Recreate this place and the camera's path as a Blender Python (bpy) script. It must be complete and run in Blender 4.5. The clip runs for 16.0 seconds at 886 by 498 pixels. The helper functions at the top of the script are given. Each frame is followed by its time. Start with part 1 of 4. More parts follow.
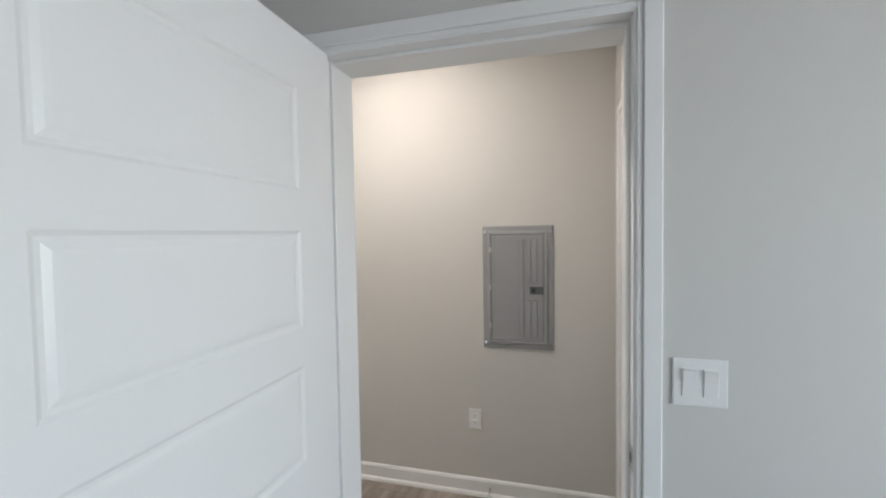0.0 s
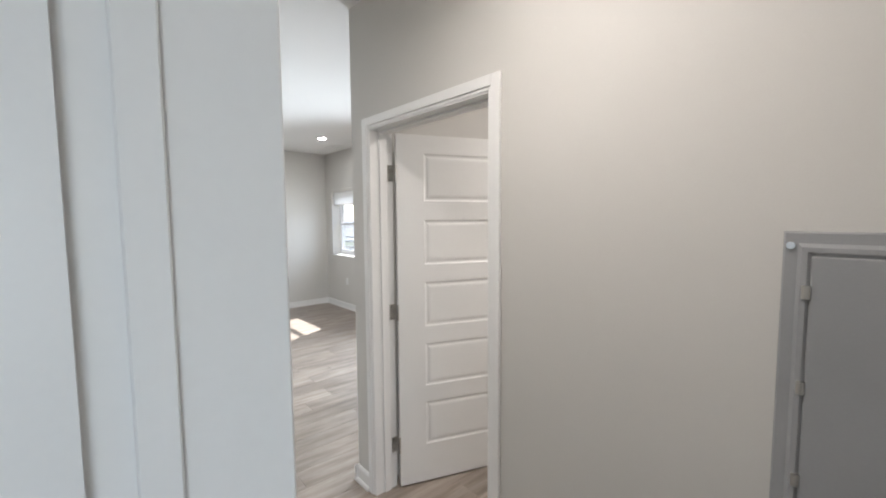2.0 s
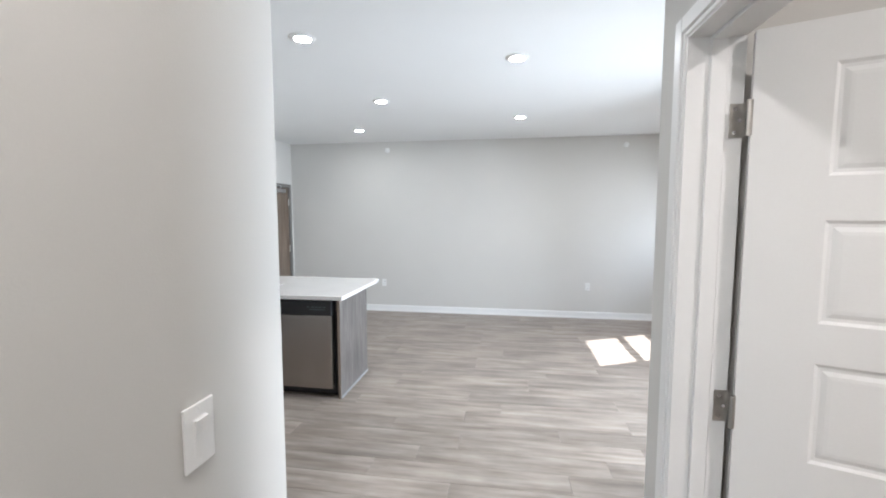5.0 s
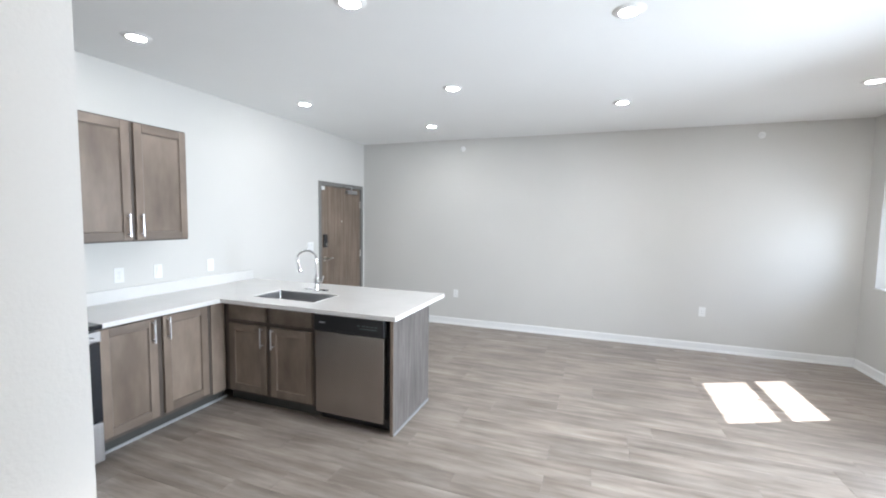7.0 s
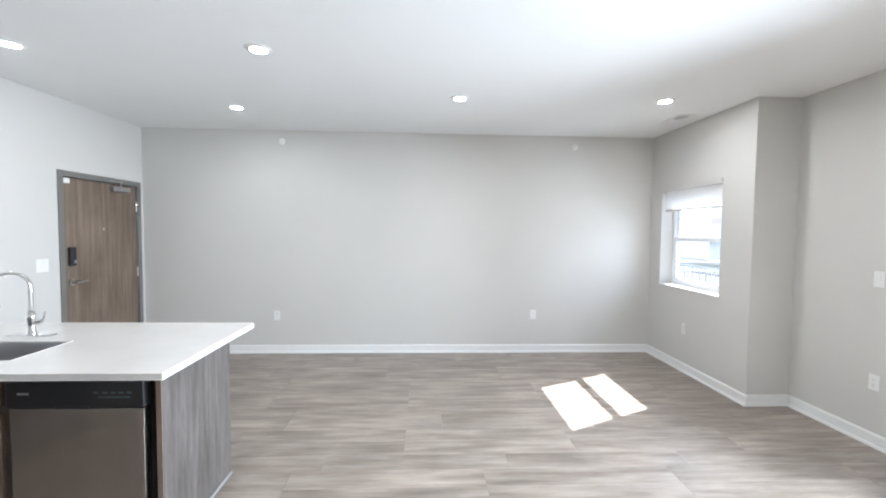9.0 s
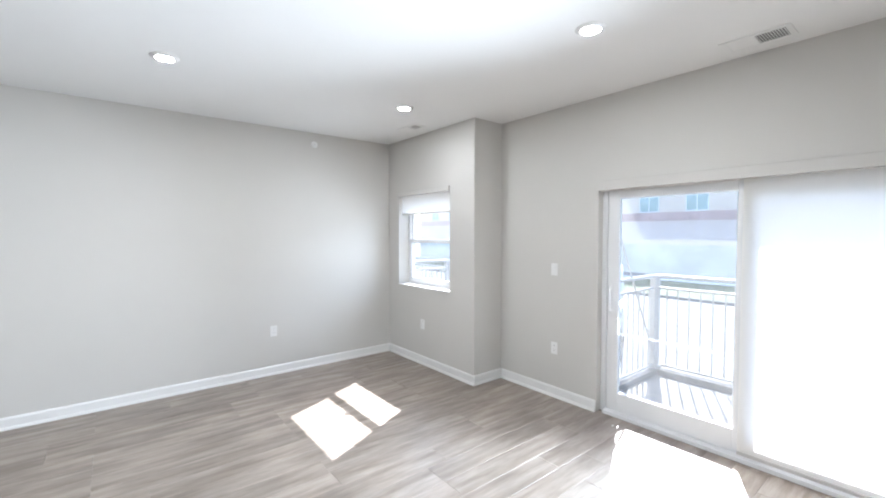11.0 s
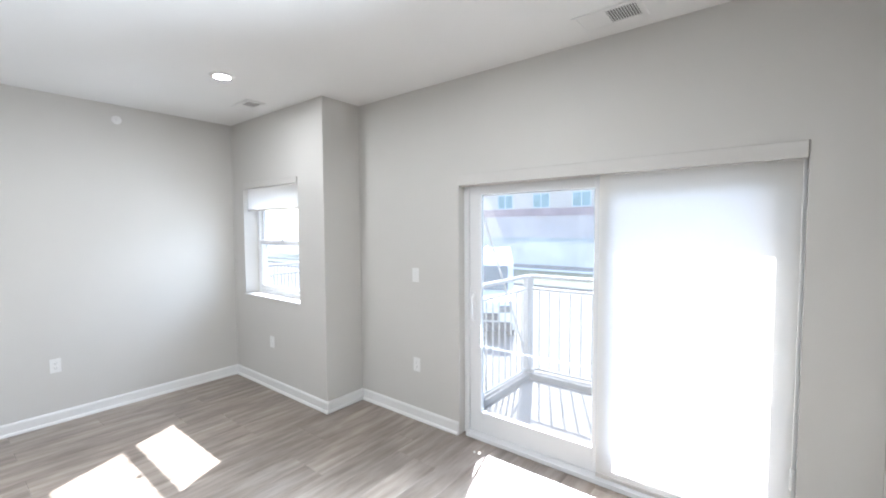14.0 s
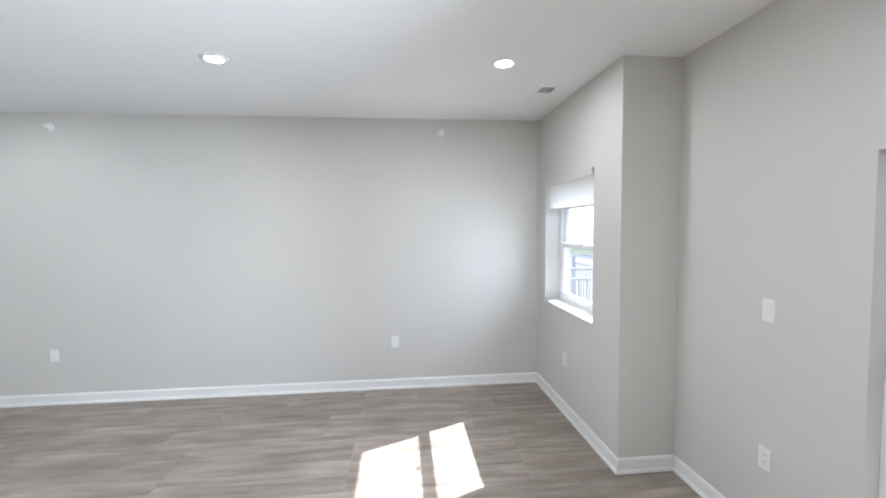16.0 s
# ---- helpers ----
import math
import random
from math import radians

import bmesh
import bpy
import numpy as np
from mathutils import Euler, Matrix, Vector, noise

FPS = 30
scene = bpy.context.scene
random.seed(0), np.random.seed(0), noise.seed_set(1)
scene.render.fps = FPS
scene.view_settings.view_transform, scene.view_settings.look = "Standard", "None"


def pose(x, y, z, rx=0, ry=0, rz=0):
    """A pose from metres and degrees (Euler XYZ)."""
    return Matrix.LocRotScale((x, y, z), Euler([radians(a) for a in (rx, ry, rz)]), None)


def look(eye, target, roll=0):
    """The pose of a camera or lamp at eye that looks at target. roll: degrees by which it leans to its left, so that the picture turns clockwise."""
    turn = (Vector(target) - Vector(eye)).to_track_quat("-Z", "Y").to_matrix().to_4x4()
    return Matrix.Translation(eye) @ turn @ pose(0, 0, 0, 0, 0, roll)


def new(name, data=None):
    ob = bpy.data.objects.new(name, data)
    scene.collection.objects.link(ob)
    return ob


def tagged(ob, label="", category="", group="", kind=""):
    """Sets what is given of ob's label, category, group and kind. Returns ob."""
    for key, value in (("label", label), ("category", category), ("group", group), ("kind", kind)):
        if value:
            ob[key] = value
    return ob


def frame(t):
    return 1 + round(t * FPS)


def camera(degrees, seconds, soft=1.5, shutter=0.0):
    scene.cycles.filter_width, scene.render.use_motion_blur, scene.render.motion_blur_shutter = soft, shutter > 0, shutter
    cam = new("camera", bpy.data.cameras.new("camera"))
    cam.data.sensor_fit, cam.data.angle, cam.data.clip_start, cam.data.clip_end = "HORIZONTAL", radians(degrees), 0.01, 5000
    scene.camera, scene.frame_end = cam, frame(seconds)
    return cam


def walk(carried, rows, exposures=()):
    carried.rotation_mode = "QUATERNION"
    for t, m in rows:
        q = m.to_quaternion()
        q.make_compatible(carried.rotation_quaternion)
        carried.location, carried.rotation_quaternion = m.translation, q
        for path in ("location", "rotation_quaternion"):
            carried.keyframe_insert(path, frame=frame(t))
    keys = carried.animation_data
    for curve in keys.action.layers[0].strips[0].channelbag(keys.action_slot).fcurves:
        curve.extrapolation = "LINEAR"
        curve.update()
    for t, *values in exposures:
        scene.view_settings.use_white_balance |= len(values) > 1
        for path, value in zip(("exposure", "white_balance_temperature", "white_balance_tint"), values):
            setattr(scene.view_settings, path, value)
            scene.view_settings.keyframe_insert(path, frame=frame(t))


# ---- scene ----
cam = camera(94.0, 16.0, soft=2.0)
EXPOSURES = [(0.0, 2.52, 6470, 10), (1.0, 2.44, 6400, 10), (2.0, 2.32, 6270, 10), (3.5, 2.62, 5990, 10), (5.0, 2.63, 5990, 10), (7.5, 2.72, 6010, 10), (9.0, 2.74, 6000, 10), (12.0, 2.72, 5970, 10), (14.5, 2.76, 5970, 10), (16.0, 2.58, 5960, 10)]
PATH = [
    (0, (1.469, 1.600, 1.510), (3.397, 2.125, 1.435), -0.9),
    (0.5, (1.784, 1.587, 1.554), (3.596, 2.428, 1.454), 0.1),
    (1, (2.082, 1.629, 1.593), (3.772, 2.689, 1.446), -0.4),
    (1.5, (2.355, 1.658, 1.58), (3.869, 2.957, 1.441), -0.3),
    (2, (2.589, 1.799, 1.582), (3.898, 3.303, 1.428), -0.4),
    (2.5, (2.764, 1.954, 1.563), (3.835, 3.636, 1.421), -0.2),
    (3, (2.886, 1.999, 1.558), (3.678, 3.83, 1.422), -0.2),
    (3.5, (3.01, 1.999, 1.548), (3.486, 3.937, 1.411), -0.2),
    (4, (3.126, 2.113, 1.535), (3.294, 4.102, 1.399), 0.5),
    (4.5, (3.229, 2.309, 1.573), (3.138, 4.3, 1.411), 0.1),
    (5, (3.3, 2.514, 1.579), (2.989, 4.483, 1.413), -0.0),
    (7.3, (3.197, 3.268, 1.598), (2.506, 5.138, 1.450), 0.85),
    (7.5, (3.181, 3.333, 1.61), (2.514, 5.212, 1.459), 0.8),
    (8, (3.166, 3.503, 1.601), (2.638, 5.428, 1.466), 0.8),
    (8.5, (3.149, 3.668, 1.576), (2.883, 5.647, 1.461), 0.7),
    (9, (3.105, 3.841, 1.552), (3.198, 5.837, 1.458), 0.6),
    (9.5, (3.151, 3.976, 1.584), (3.586, 5.925, 1.485), 0.5),
    (12, (3.085, 4.352, 1.562), (4.676, 5.558, 1.488), 0.0),
    (12.5, (3.264, 4.270, 1.594), (4.942, 5.353, 1.502), 0.1),
    (13, (3.45, 4.224, 1.612), (5.137, 5.293, 1.512), -0.1),
    (13.5, (3.625, 4.256, 1.607), (5.284, 5.37, 1.509), -0.2),
    (14, (3.854, 4.357, 1.623), (5.419, 5.597, 1.517), -0.3),
    (14.5, (4.061, 4.444, 1.628), (5.446, 5.884, 1.532), -0.3),
    (15, (4.235, 4.508, 1.622), (5.264, 6.219, 1.526), -0.4),
    (15.5, (4.420, 4.625, 1.648), (5.020, 6.530, 1.538), -0.4),
    (16, (4.580, 4.799, 1.658), (4.780, 6.787, 1.549), -0.5),
]
walk(cam, [(t, look(eye, target, roll)) for t, eye, target, roll in PATH], EXPOSURES)

# ---- world, sun, lamps ----
world = bpy.data.worlds.new("world")
scene.world = world
world.use_nodes = True
wn = world.node_tree
sky = wn.nodes.new("ShaderNodeTexSky")
sky.sky_type = 'NISHITA'
sky.sun_disc = False
SUN_WAY = Vector((0.985, 0.465, 1.0)).normalized()
sky.sun_elevation = math.asin(SUN_WAY.z)
sky.sun_rotation = math.atan2(SUN_WAY.x, SUN_WAY.y)
wn.links.new(sky.outputs[0], wn.nodes["Background"].inputs[0])
wn.nodes["Background"].inputs[1].default_value = 0.15
sun = new("sun", bpy.data.lights.new("sun", 'SUN'))
sun.data.energy = 3.5
sun.data.angle = radians(0.5)
sun.data.color = (1.0, 0.97, 0.93)
sun.matrix_world = look(SUN_WAY * 60, (0, 0, 0))


def lamp(name, m, size, size_y, watts, color, shape='RECTANGLE', spread=170):
    ob = new(name, bpy.data.lights.new(name, 'AREA'))
    ob.data.shape = shape
    ob.data.size = size
    if shape == 'RECTANGLE':
        ob.data.size_y = size_y
    ob.data.energy = watts
    ob.data.color = color
    ob.data.spread = radians(spread)
    ob.matrix_world = m
    return ob


C = 2.735  # ceiling height
DAY = (0.86, 0.94, 1.0)
# sky light in the openings of the place
lamp("slider_daylight", pose(6.46, 5.70, 1.2, 0, 86, 0), 1.0, 0.8, 17.5, DAY, 'RECTANGLE', 108)
lamp("window_daylight", pose(6.13, 8.22, 1.38, 0, 88, 0), 0.75, 0.8, 1.7, DAY, 'RECTANGLE', 125)
lamp("bedroom_daylight", pose(1.2, -1.17, 1.45, 90, 0, 0), 1.5, 1.3, 8.2, (0.86, 0.925, 1.0))
DOWNLIGHTS = [(0.39, 5.08), (0.4, 6.72), (2.0, 6.69), (1.26, 8.05), (3.35, 5.715), (3.42, 7.6), (5.27, 7.53), (5.275, 5.62), (1.95, 5.15)]
WARM = (1.0, 0.9, 0.82)
for lx, ly in DOWNLIGHTS:
    lamp("downlight_lamp", pose(lx, ly, C - 0.022), 0.1, 0.1, 0.38 if lx < 0.5 else 1.55 if lx > 3 else 0.9, (1.0, 0.98, 0.96), 'DISK', 180)
for lx, ly, lw, spread in ((3.08, 2.45, 2.6, 158), (5.0, 2.5, 6.0, 180)):
    lamp("downlight_lamp", pose(lx, ly, C - 0.022), 0.1, 0.1, lw, WARM, 'DISK', spread)

# ---- materials ----


def nodes_of(name):
    m = bpy.data.materials.new(name)
    m.use_nodes = True
    nt = m.node_tree
    return m, nt, nt.nodes["Principled BSDF"]


def noise_node(nt, scale, stretch=(1, 1, 1), detail=4.0, coord="Object", shift=False):
    tc = nt.nodes.new("ShaderNodeTexCoord")
    mp = nt.nodes.new("ShaderNodeMapping")
    mp.inputs["Scale"].default_value = stretch
    nt.links.new(tc.outputs[coord], mp.inputs["Vector"])
    if shift:
        oi = nt.nodes.new("ShaderNodeObjectInfo")
        mu = nt.nodes.new("ShaderNodeMath")
        mu.operation = 'MULTIPLY'
        mu.inputs[1].default_value = 37.0
        nt.links.new(oi.outputs["Random"], mu.inputs[0])
        cx = nt.nodes.new("ShaderNodeCombineXYZ")
        for k in range(3):
            nt.links.new(mu.outputs[0], cx.inputs[k])
        nt.links.new(cx.outputs[0], mp.inputs["Location"])
    n = nt.nodes.new("ShaderNodeTexNoise")
    n.inputs["Scale"].default_value = scale
    n.inputs["Detail"].default_value = detail
    nt.links.new(mp.outputs[0], n.inputs["Vector"])
    return n


def ramp(nt, src, stops):
    r = nt.nodes.new("ShaderNodeValToRGB")
    while len(r.color_ramp.elements) < len(stops):
        r.color_ramp.elements.new(0.5)
    for e, (p, c) in zip(r.color_ramp.elements, stops):
        e.position, e.color = p, (*c, 1)
    nt.links.new(src, r.inputs[0])
    return r


def mixed(nt, a, b, fac, kind='MULTIPLY'):
    m = nt.nodes.new("ShaderNodeMix")
    m.data_type, m.blend_type = 'RGBA', kind
    if isinstance(fac, float):
        m.inputs["Factor"].default_value = fac
    else:
        nt.links.new(fac, m.inputs["Factor"])
    for s, k in ((a, 6), (b, 7)):
        if isinstance(s, tuple):
            m.inputs[k].default_value = (*s, 1)
        else:
            nt.links.new(s, m.inputs[k])
    return m.outputs[2]


def bump(nt, p, src, strength, dist=0.002):
    b = nt.nodes.new("ShaderNodeBump")
    b.inputs["Strength"].default_value = strength
    b.inputs["Distance"].default_value = dist
    nt.links.new(src, b.inputs["Height"])
    nt.links.new(b.outputs[0], p.inputs["Normal"])


def surface(name, color, rough=0.5, metal=0.0, vary=0.08, coarse=1.5, fine=120.0, bumps=0.06, stretch=(1, 1, 1), spec=0.5):
    """Paint, plastic, metal and the like: a colour with broad and fine variation, and a fine relief."""
    m, nt, p = nodes_of(name)
    big = noise_node(nt, coarse, stretch)
    small = noise_node(nt, fine, stretch, 2.0)
    lo = tuple(c * (1 - vary) for c in color)
    hi = tuple(min(1.0, c * (1 + vary * 0.6)) for c in color)
    r = ramp(nt, big.outputs[0], [(0.3, lo), (0.7, hi)])
    f = ramp(nt, small.outputs[0], [(0.25, (1 - vary * 0.5,) * 3), (0.75, (1, 1, 1))])
    nt.links.new(mixed(nt, r.outputs[0], f.outputs[0], 1.0), p.inputs["Base Color"])
    p.inputs["Roughness"].default_value = rough
    p.inputs["Metallic"].default_value = metal
    p.inputs["Specular IOR Level"].default_value = spec
    if bumps:
        bump(nt, p, small.outputs[0], bumps)
    return m


def wood(name, dark, mid, light, rough, grain=(1, 14, 14), scale=3.0, tint=0.25, streaks=0.8, blots=0.18):
    """Grained wood or wood print; the grain runs along the axis with the smallest stretch."""
    m, nt, p = nodes_of(name)
    g = noise_node(nt, scale, grain, 8.0, shift=True)
    fine = noise_node(nt, scale * 6, grain, 4.0, shift=True)
    blot = noise_node(nt, scale * 0.9, (1, 1, 1), 3.0, shift=True)
    base = ramp(nt, g.outputs[0], [(0.28, dark), (0.5, mid), (0.74, light)])
    streak = ramp(nt, fine.outputs[0], [(0.3, (0.78,) * 3), (0.62, (1, 1, 1))])
    patch = ramp(nt, blot.outputs[0], [(0.3, (1 - blots,) * 3), (0.7, (1 + blots * 0.45,) * 3)])
    oi = nt.nodes.new("ShaderNodeObjectInfo")
    board = ramp(nt, oi.outputs["Random"], [(0.0, (1 - tint,) * 3), (1.0, (1 + tint * 0.5,) * 3)])
    c = mixed(nt, base.outputs[0], streak.outputs[0], streaks)
    c = mixed(nt, c, patch.outputs[0], 1.0)
    c = mixed(nt, c, board.outputs[0], 1.0)
    nt.links.new(c, p.inputs["Base Color"])
    rr = ramp(nt, fine.outputs[0], [(0.3, (rough * 1.15,) * 3), (0.7, (rough * 0.9,) * 3)])
    nt.links.new(rr.outputs[0], p.inputs["Roughness"])
    bump(nt, p, fine.outputs[0], 0.12, 0.001)
    return m


def glass_sheet(name, tint=(1, 1, 1)):
    m, nt, p = nodes_of(name)
    out = nt.nodes["Material Output"]
    nt.nodes.remove(p)
    tr = nt.nodes.new("ShaderNodeBsdfTransparent")
    tr.inputs[0].default_value = (*tint, 1)
    gl = nt.nodes.new("ShaderNodeBsdfGlossy")
    gl.inputs["Roughness"].default_value = 0.01
    lw = nt.nodes.new("ShaderNodeLayerWeight")
    lw.inputs[0].default_value = 0.5
    pw = nt.nodes.new("ShaderNodeMath")
    pw.operation = 'POWER'
    pw.inputs[1].default_value = 5.0
    nt.links.new(lw.outputs["Facing"], pw.inputs[0])
    fr = nt.nodes.new("ShaderNodeMath")
    fr.operation = 'MULTIPLY_ADD'
    fr.inputs[1].default_value = 0.9
    fr.inputs[2].default_value = 0.03
    nt.links.new(pw.outputs[0], fr.inputs[0])
    mx = nt.nodes.new("ShaderNodeMixShader")
    nt.links.new(fr.outputs[0], mx.inputs[0])
    # a patchy translucent film over the pane imitates veiling glare
    film = nt.nodes.new("ShaderNodeBsdfTranslucent")
    veil = nt.nodes.new("ShaderNodeMixShader")
    haze = noise_node(nt, 3.0, (1, 1, 1), 5.0)
    amount = ramp(nt, haze.outputs[0], [(0.3, (0.03,) * 3), (0.7, (0.04,) * 3)])
    nt.links.new(amount.outputs[0], veil.inputs[0])
    nt.links.new(tr.outputs[0], veil.inputs[1])
    nt.links.new(film.outputs[0], veil.inputs[2])
    nt.links.new(veil.outputs[0], mx.inputs[1])
    nt.links.new(gl.outputs[0], mx.inputs[2])
    nt.links.new(mx.outputs[0], out.inputs[0])
    return m


def fabric(name, color, through_color):
    """Roller shade cloth: part of the light goes through."""
    m, nt, p = nodes_of(name)
    out = nt.nodes["Material Output"]
    nt.nodes.remove(p)
    w = noise_node(nt, 700.0, (1, 1, 1), 2.0)
    col = ramp(nt, w.outputs[0], [(0.3, tuple(c * 0.93 for c in color)), (0.7, color)])
    d = nt.nodes.new("ShaderNodeBsdfDiffuse")
    nt.links.new(col.outputs[0], d.inputs[0])
    t = nt.nodes.new("ShaderNodeBsdfTranslucent")
    t.inputs[0].default_value = (*through_color, 1)
    mx = nt.nodes.new("ShaderNodeMixShader")
    mx.inputs[0].default_value = 0.8
    nt.links.new(d.outputs[0], mx.inputs[1])
    nt.links.new(t.outputs[0], mx.inputs[2])
    nt.links.new(mx.outputs[0], out.inputs[0])
    return m


def glow(name, color, strength):
    m, nt, p = nodes_of(name)
    p.inputs["Base Color"].default_value = (0.8, 0.8, 0.8, 1)
    p.inputs["Emission Color"].default_value = (*color, 1)
    p.inputs["Emission Strength"].default_value = strength
    return m


M_WALL = surface("wall_paint", (0.60, 0.588, 0.56), 0.75, vary=0.035, coarse=0.7, fine=220, bumps=0.12)
M_CEIL = surface("ceiling_paint", (0.80, 0.80, 0.79), 0.9, vary=0.03, coarse=0.6, fine=160, bumps=0.15)
M_TRIM = surface("trim_paint", (0.78, 0.78, 0.77), 0.38, vary=0.03, coarse=2.0, fine=90, bumps=0.03)
M_DOOR = surface("door_paint", (0.78, 0.78, 0.77), 0.35, vary=0.03, coarse=1.4, fine=140, bumps=0.05)
M_PLASTIC = surface("white_plastic", (0.78, 0.78, 0.77), 0.3, vary=0.02, bumps=0.0)
M_VINYL = surface("white_vinyl", (0.78, 0.79, 0.80), 0.35, vary=0.02, bumps=0.02)
M_FASCIA = surface("fascia_enamel", (0.60, 0.585, 0.56), 0.45, vary=0.03, coarse=2.0, fine=90, bumps=0.02)
M_DUCT = surface("register_back", (0.2, 0.2, 0.2), 0.7, vary=0.1, bumps=0.0)
M_SLOT = surface("dark_slot", (0.05, 0.05, 0.05), 0.6, vary=0.1, bumps=0.0)
M_FLOOR = wood("vinyl_plank", (0.205, 0.168, 0.140), (0.305, 0.258, 0.220), (0.415, 0.362, 0.315), 0.36, (1.1, 9, 9), 2.0, 0.10, 0.5, 0.28)
M_SUB = surface("floor_joint", (0.07, 0.06, 0.055), 0.8)
M_CAB = wood("stained_maple_upright", (0.155, 0.116, 0.088), (0.22, 0.17, 0.132), (0.285, 0.226, 0.18), 0.38, (4, 4, 1.2), 1.6, 0.08, 0.35, 0.3)
M_CABH = wood("stained_maple_level", (0.14, 0.105, 0.08), (0.19, 0.148, 0.117), (0.25, 0.2, 0.162), 0.38, (4, 1.2, 4), 1.6, 0.08, 0.35, 0.3)
# frame stain darker than the doors, with the sink base's shade in the colour
M_CABD = surface("cabinet_frame_shaded_stain", (0.092, 0.072, 0.058), 0.45, vary=0.25, coarse=4, fine=60, stretch=(6, 6, 1))
M_KICK = surface("toe_kick_stain", (0.055, 0.055, 0.05), 0.55, vary=0.25, coarse=5)
M_ENDP = wood("grey_end_panel", (0.085, 0.075, 0.07), (0.135, 0.122, 0.115), (0.2, 0.185, 0.175), 0.42, (9, 9, 0.8), 3.0, 0.0)
M_EDGE = surface("panel_edge_bead_highlight", (0.27, 0.205, 0.16), 0.5, vary=0.2, coarse=6)
M_QUARTZ = surface("white_quartz", (0.70, 0.69, 0.67), 0.16, vary=0.04, coarse=4, fine=260, bumps=0.0)
# steel tinted dark brown: the reflection of floor and room is in the colour
M_STEEL = surface("brushed_steel_floor_tint", (0.40, 0.36, 0.33), 0.27, 1.0, vary=0.05, coarse=2, fine=14, bumps=0.012, stretch=(14, 14, 1))
M_STEEL_L = surface("light_steel", (0.54, 0.54, 0.55), 0.33, 1.0, vary=0.08, coarse=3, fine=30, bumps=0.04, stretch=(1, 30, 1))
M_CHROME = surface("chrome", (0.82, 0.82, 0.82), 0.07, 1.0, vary=0.03, bumps=0.0)
M_NICKEL = surface("satin_nickel", (0.55, 0.53, 0.50), 0.32, 1.0, vary=0.12, coarse=20, bumps=0.03)
M_BLACK = surface("black_plastic", (0.018, 0.018, 0.02), 0.28, vary=0.2, bumps=0.02)
M_BGLASS = surface("black_glass", (0.012, 0.014, 0.018), 0.06, vary=0.1, bumps=0.0)
M_GREY_DISPLAY = surface("display_grey", (0.12, 0.14, 0.14), 0.25, vary=0.1, bumps=0.0)
M_PANEL = surface("grey_enamel", (0.30, 0.305, 0.31), 0.42, vary=0.06, coarse=3, fine=180, bumps=0.05)
M_HMETAL = surface("grey_metal_frame", (0.17, 0.165, 0.155), 0.45, vary=0.08, coarse=3, fine=150)
M_EDOOR = wood("entrance_veneer", (0.135, 0.098, 0.07), (0.19, 0.142, 0.105), (0.25, 0.195, 0.15), 0.45, (12, 12, 0.7), 2.4, 0.0)
M_SCREEN = surface("thermostat_screen", (0.16, 0.18, 0.19), 0.12, vary=0.05, bumps=0.0)
M_GLASS = glass_sheet("window_glass", (0.80, 0.805, 0.80))
M_SHADE = fabric("shade_cloth", (0.80, 0.79, 0.77), (0.95, 0.935, 0.91))
M_GLOW = glow("downlight_glow", (1.0, 0.96, 0.9), 14.0)
M_RAIL = surface("rail_paint", (0.36, 0.362, 0.355), 0.5, vary=0.1, coarse=3)
M_CONC = surface("concrete", (0.16, 0.155, 0.148), 0.85, vary=0.2, coarse=1.2, fine=60, bumps=0.3)
M_ASPH = surface("asphalt", (0.075, 0.075, 0.075), 0.9, vary=0.3, coarse=0.3, fine=40, bumps=0.4)
M_GRASS = surface("grass", (0.09, 0.12, 0.045), 0.9, vary=0.4, coarse=0.5, fine=30, bumps=0.5)
M_GRAVEL = surface("gravel", (0.22, 0.2, 0.18), 0.9, vary=0.5, coarse=6, fine=18, bumps=0.8)
# facade colours paled to imitate glare and warmed against the blue sky light
M_BRICK = surface("mauve_brick", (0.66, 0.46, 0.43), 0.85, vary=0.2, coarse=0.6, fine=9, bumps=0.3)
M_MAUVE = surface("mauve_stucco", (0.82, 0.66, 0.60), 0.9, vary=0.1, coarse=0.3, fine=20)
M_TEAL = surface("teal_window", (0.4, 0.47, 0.47), 0.2, vary=0.15, coarse=1.0, bumps=0.0)
M_STUCCO = surface("pale_stucco", (0.86, 0.70, 0.60), 0.9, vary=0.1, coarse=0.3, fine=20)
M_BASEB = surface("blue_grey_block", (0.72, 0.66, 0.6), 0.85, vary=0.2, coarse=0.4, fine=8)
M_VANW = surface("white_car_paint", (0.72, 0.72, 0.72), 0.25, vary=0.03, bumps=0.0)
M_RUBBER = surface("rubber", (0.03, 0.03, 0.03), 0.8)
M_BARK = surface("bark", (0.12, 0.09, 0.07), 0.9, vary=0.3, coarse=4, fine=40, bumps=0.5)

# ---- building blocks ----


def box(bm, x0, x1, y0, y1, z0, z1, bev=0.0, seg=1):
    a = bmesh.ops.create_cube(bm, size=1.0)
    vs = a["verts"]
    bmesh.ops.scale(bm, vec=(abs(x1 - x0), abs(y1 - y0), abs(z1 - z0)), verts=vs)
    bmesh.ops.translate(bm, vec=((x0 + x1) / 2, (y0 + y1) / 2, (z0 + z1) / 2), verts=vs)
    if bev:
        es = list({e for v in vs for e in v.link_edges})
        bmesh.ops.bevel(bm, geom=es, offset=bev, segments=seg, profile=0.5, affect='EDGES')
    return vs


def boxes(*rows, bev=0.0, seg=1):
    bm = bmesh.new()
    for r in rows:
        box(bm, *r, bev=bev, seg=seg)
    return bm


